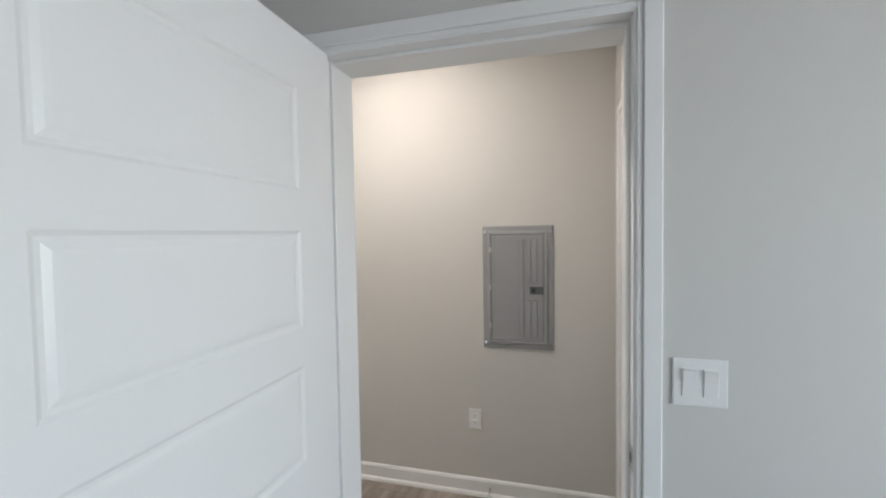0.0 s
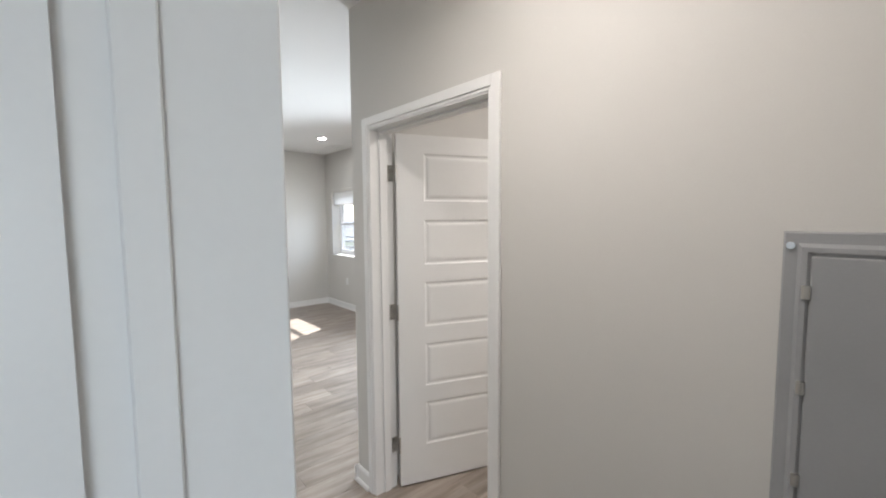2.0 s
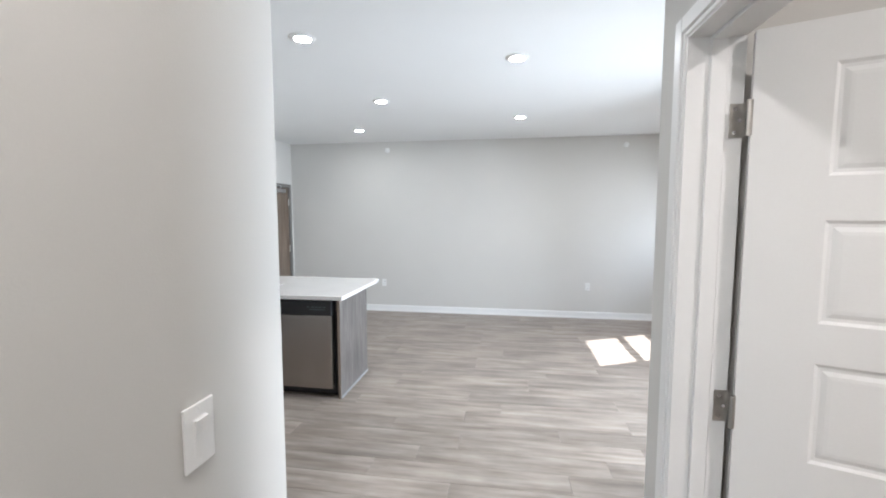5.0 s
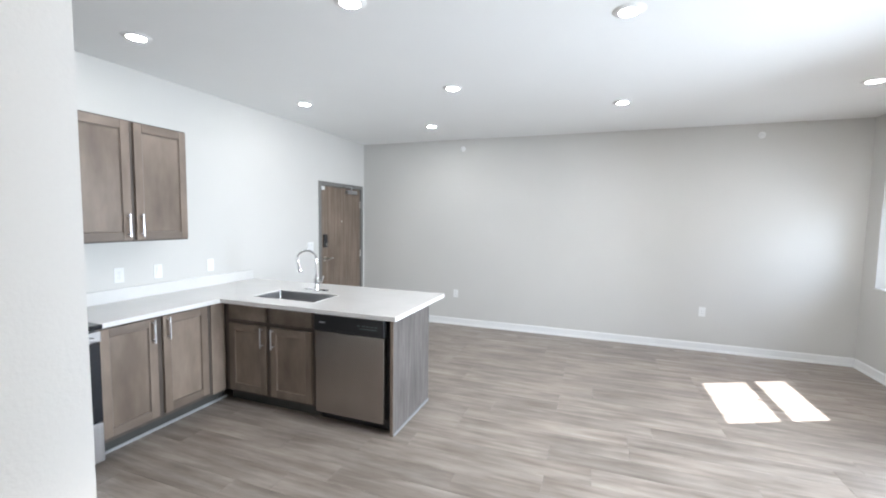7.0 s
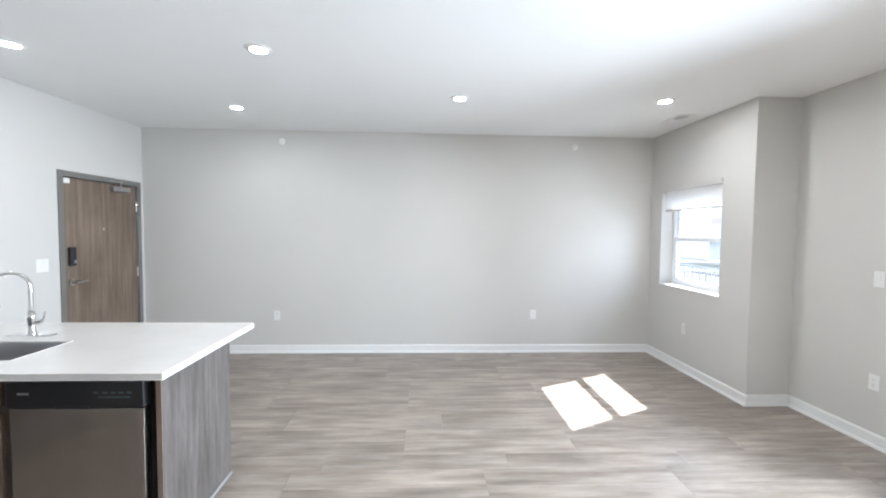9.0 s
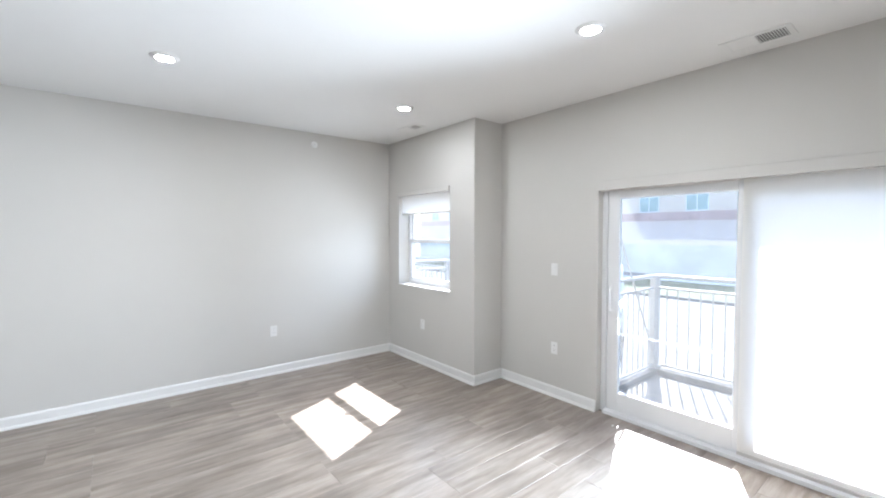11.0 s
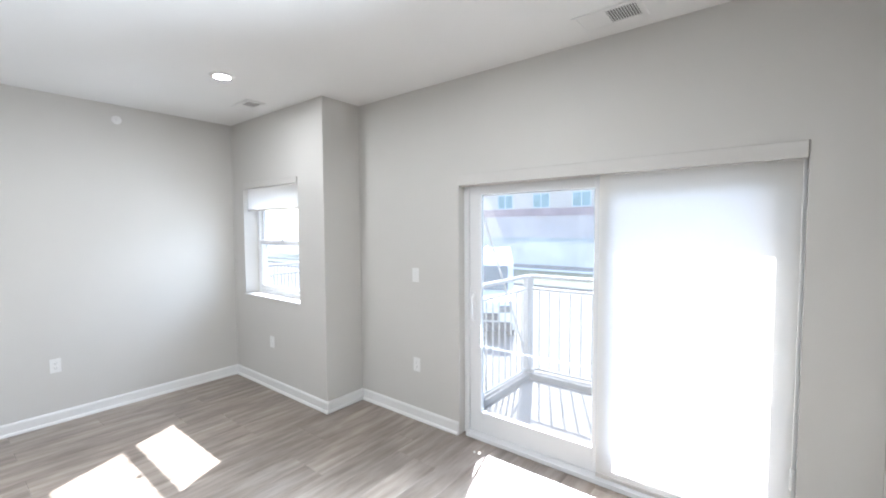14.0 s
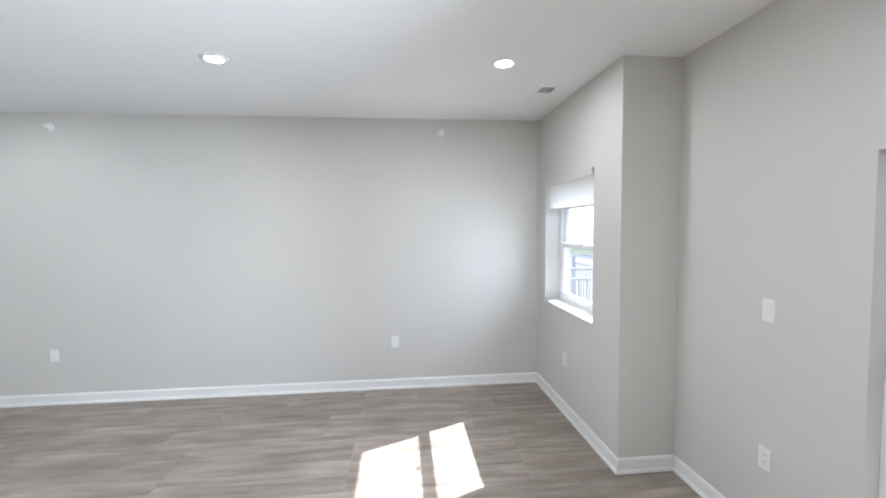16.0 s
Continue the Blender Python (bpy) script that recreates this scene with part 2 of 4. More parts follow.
def rod(bm, p, q, r, seg=12, r2=None):
    p, q = Vector(p), Vector(q)
    d = q - p
    m = Matrix.Translation((p + q) / 2) @ d.to_track_quat('Z', 'Y').to_matrix().to_4x4()
    bmesh.ops.create_cone(bm, cap_ends=True, segments=seg, radius1=r, radius2=r if r2 is None else r2, depth=d.length, matrix=m)


def rods(*rows, seg=12):
    bm = bmesh.new()
    for p, q, r in rows:
        rod(bm, p, q, r, seg)
    return bm


def tube(bm, pts, radii, seg=12):
    """A round tube along points, with a radius for each."""
    rings = []
    pts = [Vector(p) for p in pts]
    for k, p in enumerate(pts):
        d = (pts[min(k + 1, len(pts) - 1)] - pts[max(k - 1, 0)]).normalized()
        side = d.cross(Vector((0.3, 1.0, 0.1))).normalized()
        up = side.cross(d)
        rings.append([bm.verts.new(p + radii[k] * (math.cos(2 * math.pi * j / seg) * side + math.sin(2 * math.pi * j / seg) * up)) for j in range(seg)])
    for a, b in zip(rings, rings[1:]):
        for j in range(seg):
            bm.faces.new((a[j], a[(j + 1) % seg], b[(j + 1) % seg], b[j]))
    bm.faces.new(rings[0][::-1])
    bm.faces.new(rings[-1])


def lathe(bm, profile, centre=(0, 0, 0), seg=32):
    """Turn (radius, height) points round the upright axis."""
    rings = []
    for r, z in profile:
        rings.append([bm.verts.new((centre[0] + r * math.cos(2 * math.pi * j / seg), centre[1] + r * math.sin(2 * math.pi * j / seg), centre[2] + z)) for j in range(seg)])
    for a, b in zip(rings, rings[1:]):
        for j in range(seg):
            bm.faces.new((a[j], a[(j + 1) % seg], b[(j + 1) % seg], b[j]))
    bm.faces.new(rings[0][::-1])
    bm.faces.new(rings[-1])


def extrude_profile(bm, prof, p0, p1, out):
    """A moulding: (depth, height) profile swept from p0 to p1; depth goes along out."""
    out = Vector(out)
    a = [bm.verts.new(Vector(p0) + out * d + Vector((0, 0, h))) for d, h in prof]
    b = [bm.verts.new(Vector(p1) + out * d + Vector((0, 0, h))) for d, h in prof]
    n = len(prof)
    for k in range(n):
        bm.faces.new((a[k], a[(k + 1) % n], b[(k + 1) % n], b[k]))
    bm.faces.new(a[::-1])
    bm.faces.new(b)


def mesh_of(name, bm, material, smooth=False):
    bmesh.ops.recalc_face_normals(bm, faces=bm.faces)
    me = bpy.data.meshes.new(name)
    bm.to_mesh(me)
    bm.free()
    if material:
        me.materials.append(material)
    if smooth:
        me.set_sharp_from_angle(angle=radians(40))
        me.polygons.foreach_set("use_smooth", [True] * len(me.polygons))
    return me


def part(name, bm, material, parent, label="", smooth=False):
    ob = new(name, mesh_of(name, bm, material, smooth))
    ob.parent = parent
    return tagged(ob, label) if label else ob


def structure(name, bm, material, label, category):
    return tagged(new(name, mesh_of(name, bm, material)), label, category, kind="structure")


def thing(name, m, label, category, group="", kind=""):
    ob = new(name)
    ob.empty_display_size = 0.1
    ob.matrix_world = m
    return tagged(ob, label, category, group, kind)


def wall(name, axis, f0, f1, a0, a1, holes=(), z1=None, label="greige painted plaster wall with a fine roller texture"):
    """One wall body from a0 to a1 along axis, between its faces f0 and f1, with openings (a, b, bottom, top) through it."""
    top = C if z1 is None else z1
    us = sorted({a0, a1, *[h[0] for h in holes], *[h[1] for h in holes]})
    zs = sorted({0.0, top, *[h[2] for h in holes], *[h[3] for h in holes]})
    nu, nz = len(us) - 1, len(zs) - 1

    def full(i, k):
        if not (0 <= i < nu and 0 <= k < nz):
            return False
        u, z = (us[i] + us[i + 1]) / 2, (zs[k] + zs[k + 1]) / 2
        return not any(h[0] < u < h[1] and h[2] < z < h[3] for h in holes)

    bm = bmesh.new()
    vs = {}
    for i, u in enumerate(us):
        for k, z in enumerate(zs):
            for s, f in enumerate((f0, f1)):
                vs[i, k, s] = bm.verts.new((f, u, z) if axis == 'y' else (u, f, z))
    for i in range(nu):
        for k in range(nz):
            if full(i, k):
                for s in (0, 1):
                    bm.faces.new((vs[i, k, s], vs[i + 1, k, s], vs[i + 1, k + 1, s], vs[i, k + 1, s]))
                for di, dk, a, b in ((-1, 0, (i, k), (i, k + 1)), (1, 0, (i + 1, k), (i + 1, k + 1)), (0, -1, (i, k), (i + 1, k)), (0, 1, (i, k + 1), (i + 1, k + 1))):
                    if not full(i + di, k + dk):
                        bm.faces.new((vs[*a, 0], vs[*b, 0], vs[*b, 1], vs[*a, 1]))
    return structure(name, bm, M_WALL, label, "wall")


# ---- shell ----
structure("ceiling", boxes((-0.43, 6.6, -1.2, 9.15, C, C + 0.15)), M_CEIL, "flat white painted ceiling with recessed downlights", "ceiling")
wall("wall_far", 'x', 9.0, 9.15, -0.43, 6.25)
wall("wall_kitchen", 'y', -0.43, -0.28, 3.31, 9.0, [(7.885, 8.9, 0.0, 2.02)])
wall("wall_window", 'y', 6.0, 6.25, 7.355, 9.0, [(7.745, 8.765, 0.915, 2.09)])
wall("wall_return", 'y', 6.25, 6.6, 7.355, 7.5)
wall("wall_slider", 'y', 6.4, 6.6, 3.94, 7.355, [(4.225, 6.22, 0.0, 2.015)])
wall("wall_near", 'x', 3.82, 3.94, 3.77, 6.6)
wall("wall_hall_panel", 'y', 3.77, 3.905, 1.18, 3.82, [(2.868, 3.76, 0.0, 2.064)])
wall("wall_hall_end", 'x', 1.18, 1.3, 2.755, 3.77, [(2.932, 3.573, 0.0, 2.052)])
wall("wall_hall_thermostat", 'y', 2.575, 2.755, -1.05, 3.43, [(1.397, 2.28, 0.0, 2.056)])
wall("wall_kitchen_side", 'x', 3.31, 3.43, -0.28, 2.575)
wall("wall_bedroom_side", 'y', -0.43, -0.28, -1.2, 3.31)
wall("wall_bedroom_window", 'x', -1.2, -1.05, -0.28, 2.755, [(0.4, 2.0, 0.8, 2.1)])
wall("wall_closet_back", 'x', 0.5, 0.6, 2.755, 3.905)
wall("wall_closet_side", 'y', 3.77, 3.905, 0.6, 1.18)
wall("wall_side_room", 'x', 1.06, 1.18, 3.905, 6.4)
wall("wall_side_room_outer", 'y', 6.4, 6.6, 1.06, 3.82)

# ---- baseboards ----
BASE = [(0, 0), (0.024, 0), (0.023, 0.012), (0.018, 0.020), (0.012, 0.023), (0.012, 0.084), (0.009, 0.092), (0.004, 0.099), (0, 0.1)]


def baseboard(runs):
    bm = bmesh.new()
    for p0, p1, out in runs:
        extrude_profile(bm, BASE, (*p0, 0.0), (*p1, 0.0), (*out, 0))
    structure("baseboard", bm, M_TRIM, "white painted baseboard with a quarter-round shoe", "baseboard")


baseboard([((-0.28, 9.0), (6.0, 9.0), (0, -1))])
baseboard([((6.0, 8.976), (6.0, 7.331), (-1, 0))])
baseboard([((6.0, 7.355), (6.4, 7.355), (0, -1))])
baseboard([((6.4, 7.331), (6.4, 6.222), (-1, 0))])
baseboard([((6.4, 4.223), (6.4, 3.94), (-1, 0))])
baseboard([((6.376, 3.94), (3.746, 3.94), (0, 1))])
baseboard([((3.77, 3.94), (3.77, 3.806), (-1, 0))])
baseboard([((3.77, 2.826), (3.77, 1.3), (-1, 0))])
baseboard([((2.755, 2.33), (2.755, 3.454), (1, 0))])
baseboard([((2.755, 3.43), (-0.28, 3.43), (0, 1))])
baseboard([((-0.28, 6.7), (-0.28, 7.83), (1, 0))])
baseboard([((3.746, 1.3), (3.66, 1.3), (0, 1))])
baseboard([((2.575, 1.345), (2.575, -1.05), (-1, 0))])
baseboard([((2.575, 3.31), (2.575, 2.33), (-1, 0))])

# ---- interior doors ----
PANELS = [(1.66, 1.927), (1.298, 1.553), (0.937, 1.196), (0.583, 0.835), (0.226, 0.484)]


def moulded_face(bm, w, y, s, zs, stile=0.158):
    """One face of a moulded door: a sheet at depth y with sunken panels; s is the outward sign."""
    x0, x1 = stile, w - stile
    xs = [0, x0, x1, w]
    levels = [0.0] + sorted([z for pr in zs for z in pr]) + [2.03]

    def quad(a, b, c, d):
        bm.faces.new([bm.verts.new(v) for v in (a, b, c, d)])

    for i in range(3):
        for k in range(len(levels) - 1):
            za, zb = levels[k], levels[k + 1]
            xa, xb = xs[i], xs[i + 1]
            if i == 1 and k % 2 == 1:
                rings = [(0, 0), (0.008, 0.0045), (0.016, 0.005), (0.027, 0.0018), (0.036, 0.001)]
                for (ia, da), (ib, db) in zip(rings, rings[1:]):
                    A = [(xa + ia, y - s * da, za + ia), (xb - ia, y - s * da, za + ia), (xb - ia, y - s * da, zb - ia), (xa + ia, y - s * da, zb - ia)]
                    B = [(xa + ib, y - s * db, za + ib), (xb - ib, y - s * db, za + ib), (xb - ib, y - s * db, zb - ib), (xa + ib, y - s * db, zb - ib)]
                    for j in range(4):
                        quad(A[j], A[(j + 1) % 4], B[(j + 1) % 4], B[j])
                ii, dd = rings[-1]
                quad((xa + ii, y - s * dd, za + ii), (xb - ii, y - s * dd, za + ii), (xb - ii, y - s * dd, zb - ii), (xa + ii, y - s * dd, zb - ii))
            else:
                quad((xa, y, za), (xb, y, za), (xb, y, zb), (xa, y, zb))


def hinge(parent, x, y, z, leaf_out, leaf_size):
    """A butt hinge: an upright knuckle and a leaf with rounded corners, given as a box."""
    h = part("hinge", rods(((x, y, z - 0.045), (x, y, z + 0.045), 0.0065)), M_NICKEL, parent, "satin nickel butt hinge")
    bm = bmesh.new()
    ax, ay = leaf_out
    vs = box(bm, x + min(0, ax), x + max(0, ax), y + min(0, ay), y + max(0, ay), z - leaf_size, z + leaf_size)
    part("leaf", bm, M_NICKEL, h)
    return h


def panel_door(m, w, label, hinge_side, lever=True, drop=0.0):
    """A five-panel moulded leaf: hinge edge at x=0, leaf along +x, thickness 35 mm along y."""
    d = thing("interior_door", m, label, "door")
    bm = bmesh.new()
    panels = [(a - drop, b - drop) for a, b in PANELS]
    moulded_face(bm, w, 0.0, -1, panels)
    moulded_face(bm, w, 0.035, 1, panels)
    for a, b in (((0, 0), (0, 2.03)), ((0, 2.03), (w, 2.03)), ((w, 2.03), (w, 0)), ((w, 0), (0, 0))):
        bm.faces.new([bm.verts.new(v) for v in ((a[0], 0, a[1]), (b[0], 0, b[1]), (b[0], 0.035, b[1]), (a[0], 0.035, a[1]))])
    bmesh.ops.remove_doubles(bm, verts=bm.verts, dist=0.0002)
    bmesh.ops.translate(bm, vec=(0, 0, 0.012), verts=bm.verts)
    part("leaf", bm, M_DOOR, d)
    for z in (0.26, 1.045, 1.826) if hinge_side > 0 else ():
        hinge(d, -0.004, -0.002, z, (0.007, 0.002), 0.045)
    if lever:
        for s, y in ((-1, 0.0), (1, 0.035)):
            h = part("lever_handle", rods(((w - 0.065, y, 0.96), (w - 0.065, y + s * 0.012, 0.96), 0.032), ((w - 0.065, y + s * 0.01, 0.96), (w - 0.065, y + s * 0.05, 0.96), 0.011), seg=24), M_NICKEL, d, "satin nickel lever handle", True)
            bm = bmesh.new()
            tube(bm, [(w - 0.065, y + s * 0.048, 0.96), (w - 0.09, y + s * 0.052, 0.96), (w - 0.17, y + s * 0.05, 0.962), (w - 0.185, y + s * 0.046, 0.962)], [0.011, 0.010, 0.008, 0.007])
            part("lever", bm, M_NICKEL, h, smooth=True)
    return d


def door_frame(name, axis, a0, a1, f0, f1, top, stop_at, label="white painted door frame with moulded casing"):
    """Lining, stops and casing of an opening from a0 to a1 along axis ('x' or 'y') through a wall from f0 to f1."""
    fr = tagged(new(name), label, "door frame", kind="structure")

    def put(part_name, rows, bev=0.0):
        bm = bmesh.new()
        for u0, u1, v0, v1, z0, z1 in rows:
            if axis == 'y':
                box(bm, v0, v1, u0, u1, z0, z1, bev)
            else:
                box(bm, u0, u1, v0, v1, z0, z1, bev)
        return part(part_name, bm, M_TRIM, fr)

    t = 0.004
    put("jamb", [(a0 - 0.018, a0 + 0.0, f0 - t, f1 + t, 0.0, top + 0.018)])
    put("jamb", [(a1, a1 + 0.018, f0 - t, f1 + t, 0.0, top + 0.018)])
    put("head", [(a0, a1, f0 - t, f1 + t, top, top + 0.018)])
    s0, s1 = stop_at
    put("stop", [(a0, a0 + 0.011, s0, s1, 0, top)], 0.002)
    put("stop", [(a1 - 0.011, a1, s0, s1, 0, top)], 0.002)
    put("stop", [(a0 + 0.011, a1 - 0.011, s0, s1, top - 0.011, top)], 0.002)
    w = 0.058
    for f, s in ((f0, -1), (f1, 1)):
        lo, hi = (lambda d: (min(f, f + s * d), max(f, f + s * d))), None
        a, b = a0 - 0.006, a1 + 0.006
        for i0, i1, d in ((0.0, 0.015, 0.009), (0.015, w, 0.0145)):
            v = lo(d)
            put("casing", [(a - i1, a - i0, v[0], v[1], 0, top + 0.006 + i1)], 0.0025)
            put("casing", [(b + i0, b + i1, v[0], v[1], 0, top + 0.006 + i1)], 0.0025)
            put("casing", [(a - i0, b + i0, v[0], v[1], top + 0.006 + i0, top + 0.006 + i1)], 0.0025)
    return fr


door_frame("door_frame_1", 'y', 1.415, 2.262, 2.575, 2.755, 2.038, (2.614, 2.65))
door_frame("door_frame_2", 'y', 2.886, 3.742, 3.77, 3.905, 2.046, (3.82, 3.862))
door_frame("door_frame_3", 'x', 2.95, 3.555, 1.18, 1.3, 2.034, (1.2, 1.235))

# bedroom door, open at a right angle into the bedroom
panel_door(pose(2.578, 2.246, 0, 0, 0, 180) @ Matrix.Translation((0, -0.035, 0)), 0.90, "white moulded five-panel door standing open at a right angle", -1, drop=0.042)
# side room door, about two thirds open
panel_door(pose(3.910, 3.704, 0, 0, 0, -20.5), 0.835, "white moulded five-panel door, about two thirds open", 1)

for hz in (0.26, 1.045, 1.816):
    hp = thing("hinge_plate", pose(2.567, 2.2615, hz), "satin nickel hinge leaf screwed to the white jamb", "hinge", "hinge leaves of the bedroom door")
    bm = bmesh.new()
    box(bm, -0.006, 0.03, -0.002, 0.0, -0.0445, 0.0445)
    es = [e for e in bm.edges if abs(e.verts[0].co.y - e.verts[1].co.y) > 0.001 and e.verts[0].co.x > 0]
    bmesh.ops.bevel(bm, geom=es, offset=0.012, segments=5, profile=0.5, affect='EDGES')
    part("plate", bm, M_NICKEL, hp)
    for sx, sz in ((0.012, 0.03), (0.02, 0.0), (0.012, -0.03)):
        part("screw", rods(((sx, -0.0035, sz), (sx, -0.002, sz), 0.0045)), M_CHROME, hp)
    part("knuckle", rods(((-0.010, -0.003, -0.0445), (-0.010, -0.003, 0.0445), 0.0065)), M_NICKEL, hp)

for hz in (0.26, 1.045, 1.826):
    hp = thing("hinge_plate", pose(3.888, 3.7415, hz), "satin nickel hinge leaf screwed to the white jamb", "hinge", "hinge leaves of the side room door")
    part("plate", boxes((-0.012, 0.026, -0.002, 0, -0.0445, 0.0445)), M_NICKEL, hp)
    for sx, sz in ((0.0, 0.03), (0.012, 0.0), (0.0, -0.03)):
        part("screw", rods(((sx, -0.0035, sz), (sx, -0.002, sz), 0.0045)), M_CHROME, hp)


def louver_door():
    """Closet door with a louvered upper field and a plain lower panel."""
    d = thing("louver_door", pose(2.953, 1.252, 0.01), "white painted closet door with louver slats", "door")
    w = 0.598
    part("stile", boxes((0, 0.085, 0, 0.032, 0, 2.018), bev=0.002), M_DOOR, d)
    part("stile", boxes((w - 0.085, w, 0, 0.032, 0, 2.018), bev=0.002), M_DOOR, d)
    for z0, z1 in ((0, 0.2), (0.66, 0.76), (1.92, 2.018)):
        part("rail", boxes((0.085, w - 0.085, 0, 0.032, z0, z1), bev=0.002), M_DOOR, d)
    part("lower_panel", boxes((0.085, w - 0.085, 0.008, 0.02, 0.2, 0.66)), M_DOOR, d)
    bm = bmesh.new()
    vs = box(bm, 0.086, w - 0.086, -0.019, 0.019, -0.003, 0.003)
    bmesh.ops.rotate(bm, cent=(0, 0, 0), matrix=Matrix.Rotation(radians(-62), 3, 'X'), verts=bm.verts)
    me = mesh_of("slat", bm, M_DOOR)
    n = 40
    for k in range(n):
        s = new("slat", me)
        s.parent = d
        s.location = (0, 0.016, 0.775 + k * (1.905 - 0.775) / (n - 1))
    for z in (0.26, 1.06, 1.81):
        h = part("hinge", boxes((w - 0.002, w + 0.022, 0.032, 0.0345, z - 0.045, z + 0.045)), M_NICKEL, d, "satin nickel hinge")
        part("knuckle", rods(((w + 0.003, 0.038, z - 0.045), (w + 0.003, 0.038, z + 0.045), 0.006)), M_NICKEL, h)
        part("screw", rods(((w + 0.013, 0.0345, z), (w + 0.013, 0.036, z), 0.004)), M_SLOT, h)


louver_door()

# ---- window with a roller shade ----


def window_unit():
    w = thing("window_1", pose(6.0, 8.255, 0.915), "white vinyl single-hung window in a plastered reveal, overlooking the car park", "window", kind="structure")
    hw, h = 0.51, 1.175
    x0, x1 = 0.15, 0.22
    for y0, y1 in ((-hw, -hw + 0.028), (hw - 0.028, hw)):
        part("window_frame", boxes((x0, x1, y0, y1, 0.0, h), bev=0.003), M_VINYL, w)
    for z0, z1 in ((0.0, 0.05), (h - 0.05, h)):
        part("window_frame", boxes((x0, x1, -hw + 0.028, hw - 0.028, z0, z1), bev=0.003), M_VINYL, w)
    mid = 0.555
    for name, z0, z1, xa in (("lower_sash", 0.05, mid + 0.02, 0.155), ("upper_sash", mid - 0.02, h - 0.05, 0.185)):
        s = part(name, boxes((xa, xa + 0.028, -hw + 0.028, -hw + 0.055, z0, z1), (xa, xa + 0.028, hw - 0.055, hw - 0.028, z0, z1),
                             (xa, xa + 0.028, -hw + 0.055, hw - 0.055, z0, z0 + 0.04), (xa, xa + 0.028, -hw + 0.055, hw - 0.055, z1 - 0.04, z1), bev=0.002), M_VINYL, w)
        g = part("pane", boxes((xa + 0.011, xa + 0.017, -hw + 0.055, hw - 0.055, z0 + 0.04, z1 - 0.04)), M_GLASS, s)
        g.visible_shadow = False
    part("window_sill", boxes((-0.012, 0.15, -hw, hw, 0.0, 0.012), bev=0.003), M_TRIM, w)
    part("sash_lock", boxes((0.135, 0.155, -0.03, 0.03, mid + 0.02, mid + 0.034), bev=0.003), M_VINYL, w)


window_unit()


def roller_shade(m, half, top, bottom, fascia, label, cord_side):
    s = thing("roller_shade", m, label, "roller shade")
    part("fascia", boxes((-0.008, 0.062, -half, half, top - fascia, top), bev=0.003), M_FASCIA, s, "pale greige metal fascia")
    part("cloth", boxes((0.04, 0.0408, -half + 0.012, half - 0.012, bottom + 0.02, top - fascia * 0.6)), M_SHADE, s, "white translucent shade cloth")
    part("bottom_bar", boxes((0.032, 0.048, -half + 0.012, half - 0.012, bottom, bottom + 0.024), bev=0.004, seg=2), M_FASCIA, s)
    if cord_side:
        y = cord_side * (half - 0.012)
        part("bead_chain", rods(((0.01, y, top - fascia), (0.01, y, 0.42), 0.0022), ((0.024, y, top - fascia), (0.024, y, 0.42), 0.0022), seg=6), M_PLASTIC, s)
        part("chain_tensioner", boxes((0.006, 0.028, y - 0.008, y + 0.008, 0.34, 0.44), bev=0.003), M_PLASTIC, s)
    return s


roller_shade(pose(6.0, 8.255, 0.0), 0.5, 2.088, 1.80, 0.055, "white roller shade pulled a quarter down in a window", 0)
roller_shade(pose(6.4, 4.712, 0.0), 0.482, 2.013, 0.045, 0.075, "white roller shade drawn fully down over the glass door", -1)
fsc = thing("shade_fascia", pose(6.4, 5.2225, 0.0), "long pale greige metal shade fascia over the sliding door", "roller shade")
part("fascia", boxes((-0.011, 0.065, -0.994, 0.994, 1.934, 2.0135), bev=0.003), M_FASCIA, fsc)
part("cloth_roll", rods(((0.03, -0.01, 1.945), (0.03, 0.985, 1.945), 0.02)), M_SHADE, fsc)

# ---- sliding glass door ----


